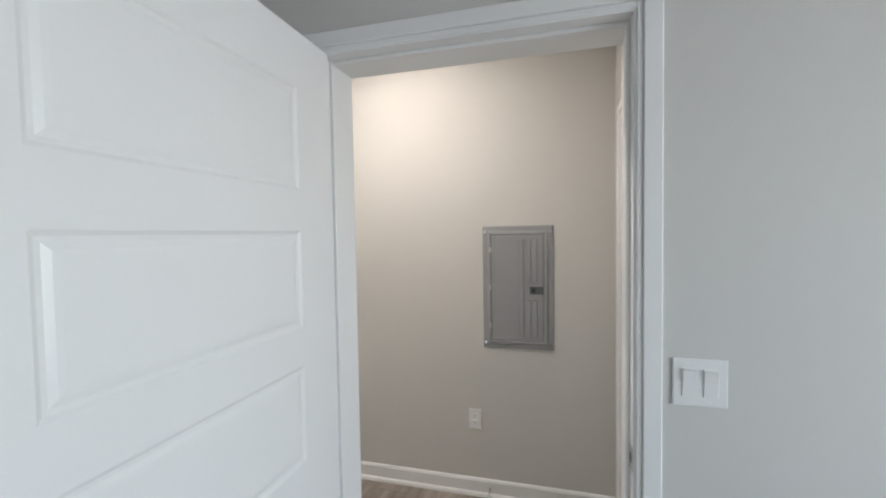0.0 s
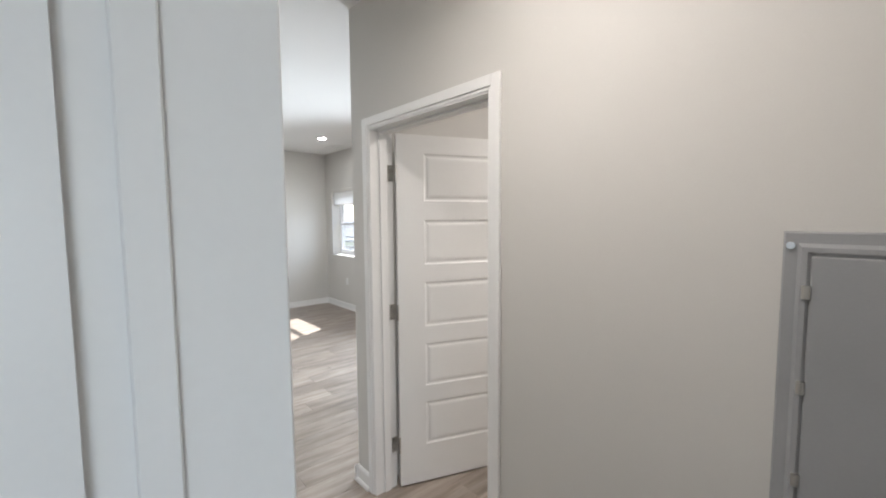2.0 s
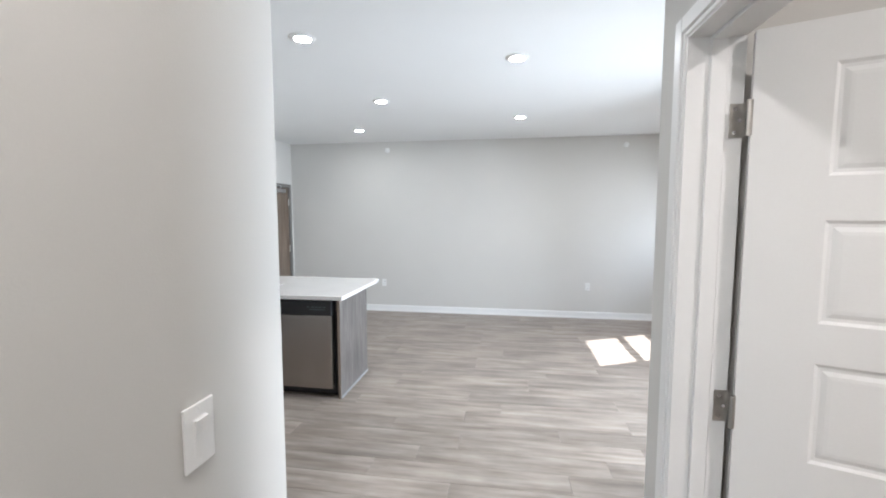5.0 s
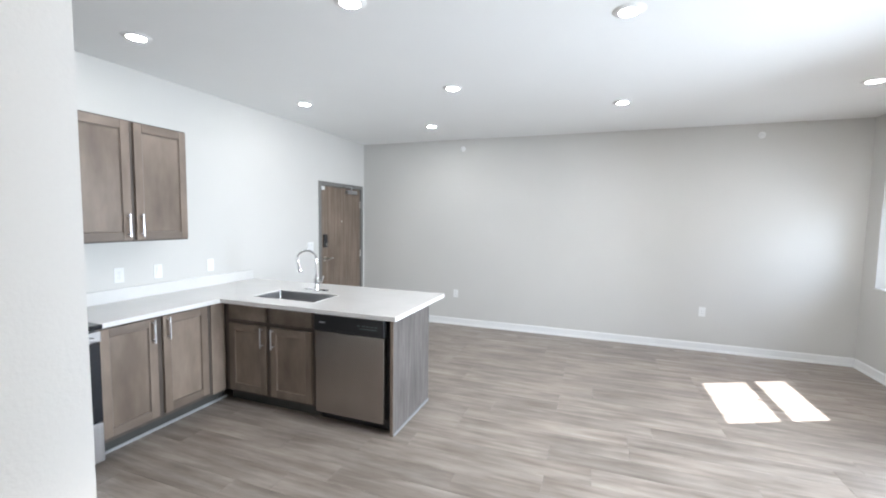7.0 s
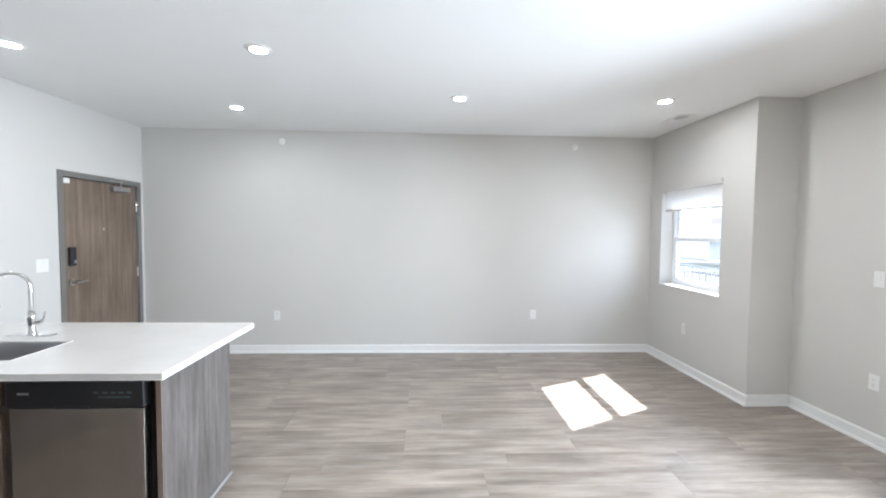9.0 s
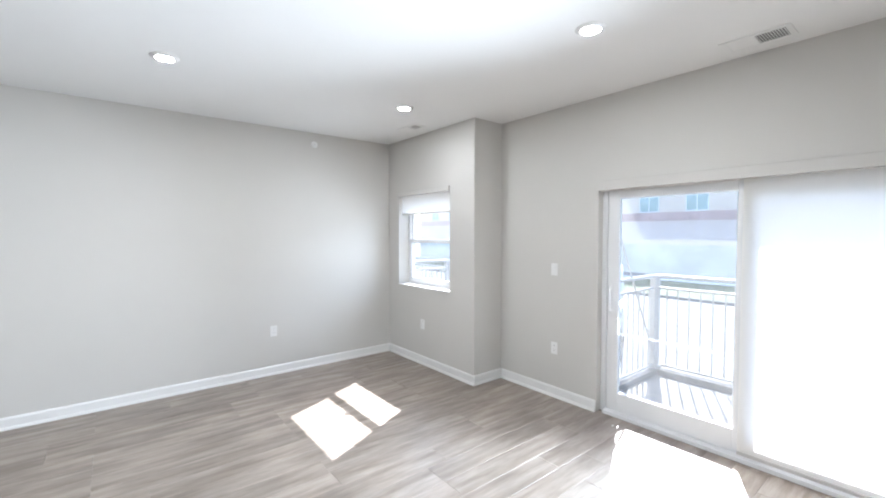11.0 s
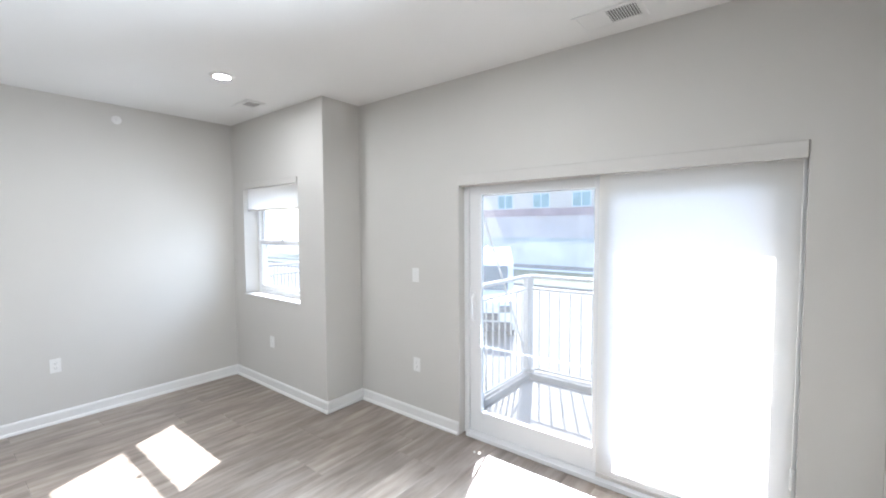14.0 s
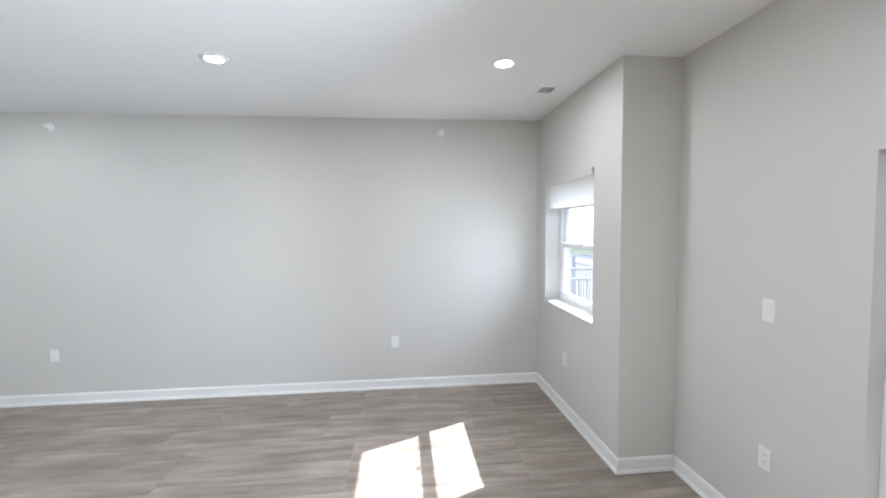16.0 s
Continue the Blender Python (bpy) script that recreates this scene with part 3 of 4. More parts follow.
def slider():
    d = thing("sliding_door", pose(6.4, 5.2225, 0.0), "white vinyl sliding glass door to the balcony, closed", "sliding door")
    hw, top = 0.9975, 2.012
    for y0, y1 in ((-hw, -hw + 0.045), (hw - 0.045, hw)):
        part("frame", boxes((0.07, 0.19, y0, y1, 0.0, top), bev=0.003), M_VINYL, d)
    part("frame", boxes((0.07, 0.19, -hw + 0.045, hw - 0.045, top - 0.06, top), bev=0.003), M_VINYL, d)
    part("threshold", boxes((0.02, 0.2, -hw + 0.045, hw - 0.045, 0.0, 0.03), (0.085, 0.092, -hw + 0.045, hw - 0.045, 0.03, 0.045), (0.135, 0.142, -hw + 0.045, hw - 0.045, 0.03, 0.045), bev=0.002), M_VINYL, d)
    for name, y0, y1, xa in (("sliding_panel", -0.10, hw - 0.05, 0.078), ("fixed_panel", -hw + 0.05, 0.02, 0.128)):
        z0, z1, st = 0.045, top - 0.06, 0.1
        p = part(name, boxes((xa, xa + 0.04, y0, y0 + st, z0, z1), (xa, xa + 0.04, y1 - st, y1, z0, z1),
                             (xa, xa + 0.04, y0 + st, y1 - st, z0, z0 + 0.15), (xa, xa + 0.04, y0 + st, y1 - st, z1 - 0.09, z1), bev=0.003), M_VINYL, d)
        g = part("pane", boxes((xa + 0.016, xa + 0.024, y0 + st, y1 - st, z0 + 0.15, z1 - 0.09)), M_GLASS, p)
        g.visible_shadow = False
    bm = bmesh.new()
    y = hw - 0.085
    tube(bm, [(0.078, y, 0.9), (0.05, y, 0.91), (0.045, y, 0.93), (0.045, y, 1.07), (0.05, y, 1.09), (0.078, y, 1.1)], [0.009, 0.010, 0.011, 0.011, 0.010, 0.009])
    part("pull_handle", bm, M_VINYL, d, "white pull handle", True)
    part("handle_plate", boxes((0.07, 0.079, y - 0.018, y + 0.018, 0.87, 1.13), bev=0.003), M_VINYL, d)
    part("lower_latch", boxes((0.055, 0.08, hw - 0.05, hw - 0.03, 0.42, 0.5), bev=0.003), M_VINYL, d)


slider()

# ---- ceiling fixtures ----


def downlight(x, y):
    d = thing("downlight", pose(x, y, C), "white recessed ceiling downlight, switched on", "downlight", "ceiling downlights")
    bm = bmesh.new()
    lathe(bm, [(0.052, -0.004), (0.055, -0.012), (0.078, -0.008), (0.087, -0.0005), (0.052, -0.0005)])
    part("trim_ring", bm, M_PLASTIC, d, smooth=True)
    bm = bmesh.new()
    lathe(bm, [(0.0525, -0.003), (0.0525, -0.009), (0.04, -0.0115), (0.001, -0.0125)])
    part("lens", bm, M_GLOW, d, "glowing frosted lens", True)


for lx, ly in DOWNLIGHTS + [(3.08, 2.5), (5.0, 2.5)]:
    downlight(lx, ly)


def register(x, y, w, l, open_from):
    """A ceiling air register: frame, slats over one part, a closed plate over the rest."""
    v = thing("air_register", pose(x, y, C), "white ceiling air register with dark slots", "vent", "ceiling air registers")
    part("frame", boxes((-w / 2, w / 2, -l / 2, -l / 2 + 0.03, -0.007, 0), (-w / 2, w / 2, l / 2 - 0.03, l / 2, -0.007, 0),
                        (-w / 2, -w / 2 + 0.03, -l / 2 + 0.03, l / 2 - 0.03, -0.007, 0), (w / 2 - 0.03, w / 2, -l / 2 + 0.03, l / 2 - 0.03, -0.007, 0), bev=0.002), M_PLASTIC, v)
    part("backing", boxes((-w / 2 + 0.03, w / 2 - 0.03, -l / 2 + 0.03, l / 2 - 0.03, -0.0015, -0.0005)), M_DUCT, v)
    ya, yb = -l / 2 + 0.03, l / 2 - 0.03
    yc = ya + (yb - ya) * open_from
    part("closed_plate", boxes((-w / 2 + 0.03, w / 2 - 0.03, yc, yb, -0.006, -0.0015), bev=0.001), M_PLASTIC, v)
    n = 11
    bm = bmesh.new()
    box(bm, -w / 2 + 0.03, w / 2 - 0.03, -0.004, 0.004, -0.0008, 0.0008)
    bmesh.ops.rotate(bm, cent=(0, 0, 0), matrix=Matrix.Rotation(radians(35), 3, 'X'), verts=bm.verts)
    me = mesh_of("slat", bm, M_PLASTIC)
    for k in range(n):
        s = new("slat", me)
        s.parent = v
        s.location = (0, ya + (k + 0.5) * (yc - ya) / n, -0.0045)


register(6.17, 5.06, 0.2, 0.35, 0.5)
register(5.74, 8.10, 0.17, 0.33, 0.5)

sd = thing("smoke_detector", pose(3.31, 4.34, C), "round white smoke detector on the ceiling", "smoke detector")
bm = bmesh.new()
lathe(bm, [(0.07, 0.0), (0.07, -0.012), (0.066, -0.03), (0.055, -0.042), (0.03, -0.046), (0.001, -0.046)])
part("body", bm, M_PLASTIC, sd, smooth=True)
bm = bmesh.new()
lathe(bm, [(0.018, -0.044), (0.018, -0.05), (0.001, -0.051)])
part("test_button", bm, M_PLASTIC, sd, "grey test button", True)


def sprinkler(m):
    s = thing("fire_sprinkler", m, "white sidewall fire sprinkler head with a round escutcheon", "sprinkler", "sidewall sprinklers")
    bm = bmesh.new()
    lathe(bm, [(0.038, 0.0), (0.038, 0.004), (0.03, 0.011), (0.016, 0.013), (0.001, 0.013)])
    part("escutcheon", bm, M_PLASTIC, s, smooth=True)
    part("body", rods(((0, 0, 0.012), (0, 0, 0.035), 0.011), ((0.012, 0, 0.03), (0.004, 0, 0.06), 0.003), ((-0.012, 0, 0.03), (-0.004, 0, 0.06), 0.003)), M_PLASTIC, s)
    part("deflector", boxes((-0.014, 0.014, -0.004, 0.012, 0.059, 0.062), bev=0.001), M_PLASTIC, s)


sprinkler(pose(1.376, 9.0, 2.6, 90, 0, 0))
sprinkler(pose(4.99, 9.0, 2.6, 90, 0, 0))
sprinkler(pose(3.77, 2.14, 2.52, 90, 0, -90))

# ---- plates: local x along the wall, y out of the wall, z up ----


def plate_body(t, w, h):
    part("cover_plate", boxes((-w / 2, w / 2, 0.0, 0.0055, -h / 2, h / 2), bev=0.0025, seg=2), M_PLASTIC, t)


def screws(t, zs, x=0.0):
    for z in zs:
        part("screw", rods(((x, 0.0055, z), (x, 0.0066, z), 0.003)), M_PLASTIC, t)


def outlet(x, y, z, turn, big=1.0):
    t = thing("wall_outlet", pose(x, y, z, 0, 0, turn), "white duplex wall outlet with its cover plate", "outlet", "wall outlets")
    plate_body(t, 0.072, 0.116)
    for s in (-1, 1):
        bm = bmesh.new()
        box(bm, -0.0165, 0.0165, 0.005, 0.0078, s * 0.0195 - 0.0145, s * 0.0195 + 0.0145, 0.002)
        r = part("receptacle", bm, M_PLASTIC, t)
        part("slot", boxes((-0.0075, -0.0055, 0.0076, 0.0081, s * 0.0195 - 0.001, s * 0.0195 + 0.007)), M_SLOT, r)
        part("slot", boxes((0.0055, 0.0075, 0.0076, 0.0081, s * 0.0195 - 0.001, s * 0.0195 + 0.006)), M_SLOT, r)
        part("slot", boxes((-0.002, 0.002, 0.0076, 0.0081, s * 0.0195 - 0.010, s * 0.0195 - 0.006)), M_SLOT, r)
    screws(t, (0.0,))


def switch(x, y, z, turn, gangs=1, label="white rocker light switch with its cover plate"):
    t = thing("light_switch", pose(x, y, z, 0, 0, turn), label, "light switch")
    plate_body(t, 0.072 + 0.046 * (gangs - 1), 0.116)
    for g in range(gangs):
        x0 = (g - (gangs - 1) / 2) * 0.046
        b = part("surround", boxes((x0 - 0.0168, x0 + 0.0168, 0.005, 0.0068, -0.0335, 0.0335), bev=0.001), M_PLASTIC, t)
        bm = bmesh.new()
        vs = [bm.verts.new((x0 + sx * 0.0145, yy, zz)) for sx in (-1, 1) for yy, zz in ((0.006, -0.031), (0.0075, -0.031), (0.0085, 0.0), (0.0125, 0.031), (0.006, 0.031))]
        a, c = vs[:5], vs[5:]
        for k in range(5):
            bm.faces.new((a[k], a[(k + 1) % 5], c[(k + 1) % 5], c[k]))
        bm.faces.new(a[::-1])
        bm.faces.new(c)
        part("rocker", bm, M_PLASTIC, b)
        screws(t, (0.048, -0.048), x0)


def blank_plate(x, y, z, turn, hole=True):
    t = thing("cable_plate", pose(x, y, z, 0, 0, turn), "white cable wall plate with one small socket", "wall plate")
    plate_body(t, 0.072, 0.116)
    screws(t, (0.042, -0.042))
    part("socket", rods(((0, 0.0055, 0), (0, 0.013, 0), 0.0048)), M_NICKEL, t, "small threaded metal socket")


TURN_FAR, TURN_EAST, TURN_NORTH, TURN_HALL_R = 180, 90, 0, 90
outlet(1.30, 9.0, 0.47, 180)
outlet(4.50, 9.0, 0.485, 180)
outlet(6.0, 8.253, 0.48, 90)
outlet(6.4, 6.66, 0.47, 90)
switch(6.4, 6.665, 1.225, 90)
outlet(5.74, 3.94, 0.48, 0)
switch(5.055, 3.94, 1.48, 0)
blank_plate(4.70, 3.94, 1.48, 0)
outlet(3.77, 2.05, 0.444, 90)
switch(2.755, 3.147, 1.188, -90)
switch(2.575, 1.268, 1.143, 90, 2, "white two-gang rocker light switch with its cover plate")
outlet(-0.28, 5.323, 1.107, -90)
switch(-0.28, 5.632, 1.103, -90)
outlet(-0.28, 6.148, 1.106, -90)
switch(-0.28, 7.66, 1.194, -90, 2, "white two-gang rocker light switch with its cover plate")

# ---- thermostat ----
th = thing("thermostat", pose(2.755, 2.762, 1.175, 0, 0, -90), "white boxy thermostat with a grey screen", "thermostat")
part("back_plate", boxes((-0.082, 0.082, 0, 0.010, -0.062, 0.062), bev=0.005, seg=2), M_PLASTIC, th)
part("body", boxes((-0.046, 0.058, 0.009, 0.040, -0.05, 0.05), bev=0.006, seg=3), M_PLASTIC, th)
part("screen", boxes((-0.034, 0.044, 0.039, 0.0405, -0.034, 0.036)), M_SCREEN, th, "grey glass screen")

# ---- small hardware ----
ds = thing("door_stop", pose(3.752, 1.965, 0.055), "small spring door stop on the white baseboard", "door stop")
part("spring", rods(((0, 0, 0), (-0.06, 0, 0.004), 0.005)), M_NICKEL, ds)
part("tip", rods(((-0.058, 0, 0.004), (-0.072, 0, 0.005), 0.008)), M_PLASTIC, ds, "white rubber tip")
sp = thing("strike_plate", pose(2.593, 1.4155, 0.93), "satin nickel strike plate let into the white jamb", "strike plate")
part("plate", boxes((-0.018, 0.018, 0, 0.0015, -0.03, 0.03)), M_NICKEL, sp)
part("latch_hole", boxes((-0.007, 0.009, 0.0014, 0.002, -0.012, 0.012)), M_SLOT, sp)
fc = thing("floor_cap", pose(6.262, 5.985, 0), "tiny white cap on the floor before the sliding door", "cap")
bm = bmesh.new()
lathe(bm, [(0.008, 0.0), (0.008, 0.003), (0.005, 0.006), (0.0005, 0.0065)], seg=16)
part("cap", bm, M_PLASTIC, fc, smooth=True)

# ---- electrical panel ----


def breaker_panel():
    t = thing("electrical_panel", pose(3.77, 1.802, 1.205, 0, 0, 90) @ Matrix.Diagonal((-1, 1, 1, 1)), "grey enamelled electrical panel with a closed hinged door", "electrical panel")
    w, h = 0.384, 0.682
    bm = bmesh.new()
    rings = [(0.0, 0.0), (0.0, 0.004), (0.004, 0.008), (0.026, 0.009), (0.034, 0.018), (0.044, 0.0185), (0.05, 0.013)]
    prev = None
    for i, d in rings:
        cur = [bm.verts.new((sx * (w / 2 - i), d, sz * (h / 2 - i))) for sx, sz in ((-1, -1), (1, -1), (1, 1), (-1, 1))]
        if prev:
            for j in range(4):
                bm.faces.new((prev[j], prev[(j + 1) % 4], cur[(j + 1) % 4], cur[j]))
        prev = cur
    bm.faces.new(prev)
    part("cover", bm, M_PANEL, t)
    # door: wider plain field towards the hinge, pressed flutes beside the latch; local x falls with world y
    x0, x1, z0, z1 = -0.142, 0.138, -0.288, 0.288
    d = part("door", boxes((x0, x1, 0.012, 0.0185, z0, z1), bev=0.003, seg=2), M_PANEL, t)
    for xa, za, zb in ((0.022, -0.27, 0.27), (0.06, 0.03, 0.27), (0.094, 0.03, 0.27), (0.06, -0.27, -0.065), (0.094, -0.27, -0.065)):
        bm = bmesh.new()
        box(bm, xa - 0.013, xa + 0.013, 0.016, 0.0225, za, zb, 0.004, 2)
        part("flute", bm, M_PANEL, d)
    l = part("latch", boxes((0.066, 0.137, 0.017, 0.0225, -0.032, 0.008), bev=0.002), M_GREY_DISPLAY, d, "dark latch plate")
    part("latch_slot", boxes((0.076, 0.097, 0.0222, 0.0232, -0.023, -0.001)), M_BLACK, l)
    for z in (-0.21, 0.0, 0.21):
        part("hinge", rods(((-0.147, 0.018, z - 0.014), (-0.147, 0.018, z + 0.014), 0.008)), M_NICKEL, t)
    for sx in (-1, 1):
        for sz in (-1, 1):
            part("screw", rods(((sx * 0.178, 0.0085, sz * 0.31), (sx * 0.178, 0.0125, sz * 0.31), 0.008)), M_CHROME, t)


breaker_panel()

# ---- entrance door ----


def entrance():
    f = thing("door_frame_4", pose(-0.28, 8.3925, 0.0), "grey hollow metal entrance door frame", "door frame", kind="structure")
    hw = 0.5575
    part("jamb", boxes((-0.15, 0.012, -hw, -hw + 0.055, 0, 2.072), bev=0.002), M_HMETAL, f)
    part("jamb", boxes((-0.15, 0.012, hw - 0.055, hw, 0, 2.072), bev=0.002), M_HMETAL, f)
    part("head", boxes((-0.15, 0.012, -hw + 0.055, hw - 0.055, 2.017, 2.072), bev=0.002), M_HMETAL, f)
    part("stop", boxes((-0.10, -0.06, -hw + 0.055, -hw + 0.07, 0, 2.017), (-0.10, -0.06, hw - 0.07, hw - 0.055, 0, 2.017), (-0.10, -0.06, -hw + 0.07, hw - 0.07, 2.0, 2.017)), M_HMETAL, f)
    d = thing("entrance_door", pose(-0.28, 8.3925, 0.0), "brown wood-veneer entrance door, closed, in a grey frame", "door")
    part("leaf", boxes((-0.056, -0.012, -0.497, 0.497, 0.012, 2.012), bev=0.002), M_EDOOR, d)
    k = part("keypad_lock", boxes((-0.012, 0.022, -0.455, -0.385, 1.165, 1.345), bev=0.008, seg=2), M_BLACK, d, "black keypad lock")
    part("thumb_turn", boxes((0.021, 0.04, -0.427, -0.413, 1.19, 1.225), bev=0.003), M_NICKEL, k)
    h = part("lever_handle", rods(((-0.012, -0.42, 1.005), (0.0, -0.42, 1.005), 0.033), ((-0.002, -0.42, 1.005), (0.05, -0.42, 1.005), 0.011), seg=20), M_NICKEL, d, "satin nickel lever handle", True)
    bm = bmesh.new()
    tube(bm, [(0.047, -0.425, 1.005), (0.05, -0.40, 1.005), (0.05, -0.31, 1.01), (0.047, -0.295, 1.01)], [0.011, 0.010, 0.008, 0.007])
    part("lever", bm, M_NICKEL, h, smooth=True)
    c = part("door_closer", boxes((-0.012, 0.035, 0.10, 0.36, 1.93, 1.985), bev=0.006, seg=2), M_STEEL_L, d, "silver door closer")
    part("closer_arm", boxes((0.012, 0.03, 0.20, 0.225, 1.985, 2.03), (0.012, 0.036, 0.06, 0.225, 2.024, 2.034), bev=0.002), M_STEEL_L, c)
    part("contact_sensor", boxes((-0.012, 0.005, -0.49, -0.42, 1.955, 2.005), bev=0.004), M_PLASTIC, d, "white contact sensor")
    part("door_viewer", rods(((-0.012, 0, 1.52), (-0.008, 0, 1.52), 0.012)), M_NICKEL, d)
    for z in (0.25, 1.02, 1.78):
        part("hinge", rods(((-0.006, 0.5, z - 0.055), (-0.006, 0.5, z + 0.055), 0.0075)), M_NICKEL, d)


entrance()

# ---- kitchen ----


def bar_pull(parent, x, y, z, vertical=True, axis='x', length=0.128):
    """A bar pull standing off a front; axis is the way out of the front, with its sign."""
    s = -1 if axis.startswith('-') else 1
    out = Vector((s, 0, 0)) if axis.endswith('x') else Vector((0, s, 0))
    c = Vector((x, y, z))
    up = Vector((0, 0, 1))
    bm = bmesh.new()
    rod(bm, c + out * 0.03 - up * (length / 2 + 0.018), c + out * 0.03 + up * (length / 2 + 0.018), 0.006)
    for k in (-0.5, 0.5):
        rod(bm, c + up * length * k, c + out * 0.03 + up * length * k, 0.005)
    return part("bar_pull", bm, M_STEEL_L, parent, "brushed steel bar pull")


def shaker(parent, axis, f, a0, a1, z0, z1, rail=0.058, pull=None, flat=False, name="door"):
    """A framed cabinet front on the plane f, facing axis ('x' or '-y'), from a0 to a1 and z0 to z1."""
    s = 1 if axis == 'x' else -1

    def b(bm, u0, u1, d0, d1, w0, w1, bev=0.002):
        if axis == 'x':
            box(bm, f + d0, f + d1, u0, u1, w0, w1, bev)
        else:
            box(bm, u0, u1, f - d1, f - d0, w0, w1, bev)

    bm = bmesh.new()
    if flat:
        b(bm, a0, a1, 0, 0.019, z0, z1, 0.003)
        return part(name, bm, M_CAB if axis == 'x' else M_CABH, parent)
    b(bm, a0 + rail, a1 - rail, 0.0, 0.010, z0 + rail, z1 - rail, 0)
    door = part(name, bm, M_CAB, parent)
    for u0, u1 in ((a0, a0 + rail), (a1 - rail, a1)):
        bm = bmesh.new()
        b(bm, u0, u1, 0, 0.02, z0, z1)
        part("stile", bm, M_CAB, door)
    for w0, w1 in ((z0, z0 + rail), (z1 - rail, z1)):
        bm = bmesh.new()
        b(bm, a0 + rail, a1 - rail, 0, 0.02, w0, w1)
        part("rail", bm, M_CABH, door)
    bm = bmesh.new()
    for u0, u1, w0, w1 in ((a0 + rail, a0 + rail + 0.006, z0 + rail, z1 - rail), (a1 - rail - 0.006, a1 - rail, z0 + rail, z1 - rail),
                           (a0 + rail + 0.006, a1 - rail - 0.006, z0 + rail, z0 + rail + 0.006), (a0 + rail + 0.006, a1 - rail - 0.006, z1 - rail - 0.006, z1 - rail)):
        b(bm, u0, u1, 0.0, 0.0135, w0, w1, 0.002)
    # -y fronts get a lighter bead colour, a highlight painted round the panel
    part("bead", bm, M_EDGE if axis != 'x' else M_CABH, door)
    if pull:
        u, z = pull
        if axis == 'x':
            bar_pull(door, f + 0.02, u, z, axis='x')
        else:
            bar_pull(door, u, f - 0.02, z, axis='-y')
    return door


CT = 0.903  # worktop height
# upper cabinets
uc = thing("upper_cabinet", pose(0, 0, 0), "grey-brown stained shaker wall cabinet with two doors", "wall cabinet")
part("body", boxes((-0.28, 0.07, 4.80, 5.632, 1.39, 2.25), bev=0.001), M_CABD, uc)
part("face_frame", boxes((0.07, 0.088, 4.80, 4.83, 1.39, 2.25), (0.07, 0.088, 5.602, 5.632, 1.39, 2.25), (0.07, 0.088, 5.19, 5.222, 1.43, 2.22), (0.07, 0.088, 4.83, 5.602, 1.39, 1.43), (0.07, 0.088, 4.83, 5.602, 2.22, 2.25)), M_CABD, uc)
shaker(uc, 'x', 0.088, 4.815, 5.190, 1.402, 2.238, pull=(5.160, 1.51))
shaker(uc, 'x', 0.088, 5.222, 5.622, 1.402, 2.238, pull=(5.252, 1.51))
uc = thing("upper_cabinet", pose(0, 0, 0), "grey-brown stained shaker wall cabinet above the microwave", "wall cabinet")
part("body", boxes((-0.28, 0.07, 4.03, 4.798, 1.845, 2.25), bev=0.001), M_CABD, uc)
part("face_frame", boxes((0.07, 0.088, 4.03, 4.06, 1.845, 2.25), (0.07, 0.088, 4.768, 4.798, 1.845, 2.25), (0.07, 0.088, 4.40, 4.43, 1.87, 2.22), (0.07, 0.088, 4.06, 4.768, 1.845, 1.87), (0.07, 0.088, 4.06, 4.768, 2.22, 2.25)), M_CABD, uc)
shaker(uc, 'x', 0.088, 4.045, 4.40, 1.857, 2.238, pull=None)
shaker(uc, 'x', 0.088, 4.43, 4.765, 1.857, 2.238, pull=None)

# base run along the wall
bc = thing("base_cabinet", pose(0, 0, 0), "grey-brown stained shaker base cabinet with two doors", "base cabinet")
part("body", boxes((-0.28, 0.30, 4.80, 5.77, 0.105, 0.872)), M_CABD, bc)
part("toe_kick", boxes((-0.28, 0.235, 4.80, 5.81, 0.0, 0.105)), M_KICK, bc, "dark toe kick")
part("shoe_strip", boxes((0.235, 0.246, 4.80, 5.84, 0.0, 0.022), bev=0.003), M_PANEL, bc, "grey shoe strip")
shaker(bc, 'x', 0.30, 4.825, 5.19, 0.135, 0.855, pull=(5.158, 0.765))
shaker(bc, 'x', 0.30, 5.235, 5.60, 0.135, 0.855, pull=(5.268, 0.765))
part("corner_filler", boxes((0.30, 0.308, 5.64, 5.77, 0.105, 0.872)), M_CAB, bc)
# sink base in the peninsula
sb = thing("sink_base_cabinet", pose(0, 0, 0), "grey-brown stained sink base cabinet with two doors and false drawer fronts", "base cabinet")
part("body", boxes((0.30, 1.215, 5.78, 6.40, 0.105, 0.66), (0.30, 1.215, 5.78, 5.80, 0.66, 0.872), (0.30, 1.215, 6.38, 6.40, 0.66, 0.872), (0.30, 0.32, 5.80, 6.38, 0.66, 0.872), (1.195, 1.215, 5.80, 6.38, 0.66, 0.872)), M_CABD, sb)
part("toe_kick", boxes((0.30, 1.215, 5.85, 6.40, 0.0, 0.105)), M_KICK, sb, "dark toe kick")
for a0, a1, px in ((0.365, 0.755, 0.725), (0.80, 1.20, 0.832)):
    shaker(sb, '-y', 5.78, a0, a1, 0.125, 0.695, pull=(px, 0.605))
    shaker(sb, '-y', 5.78, a0, a1, 0.73, 0.848, flat=True, name="false_drawer_front")
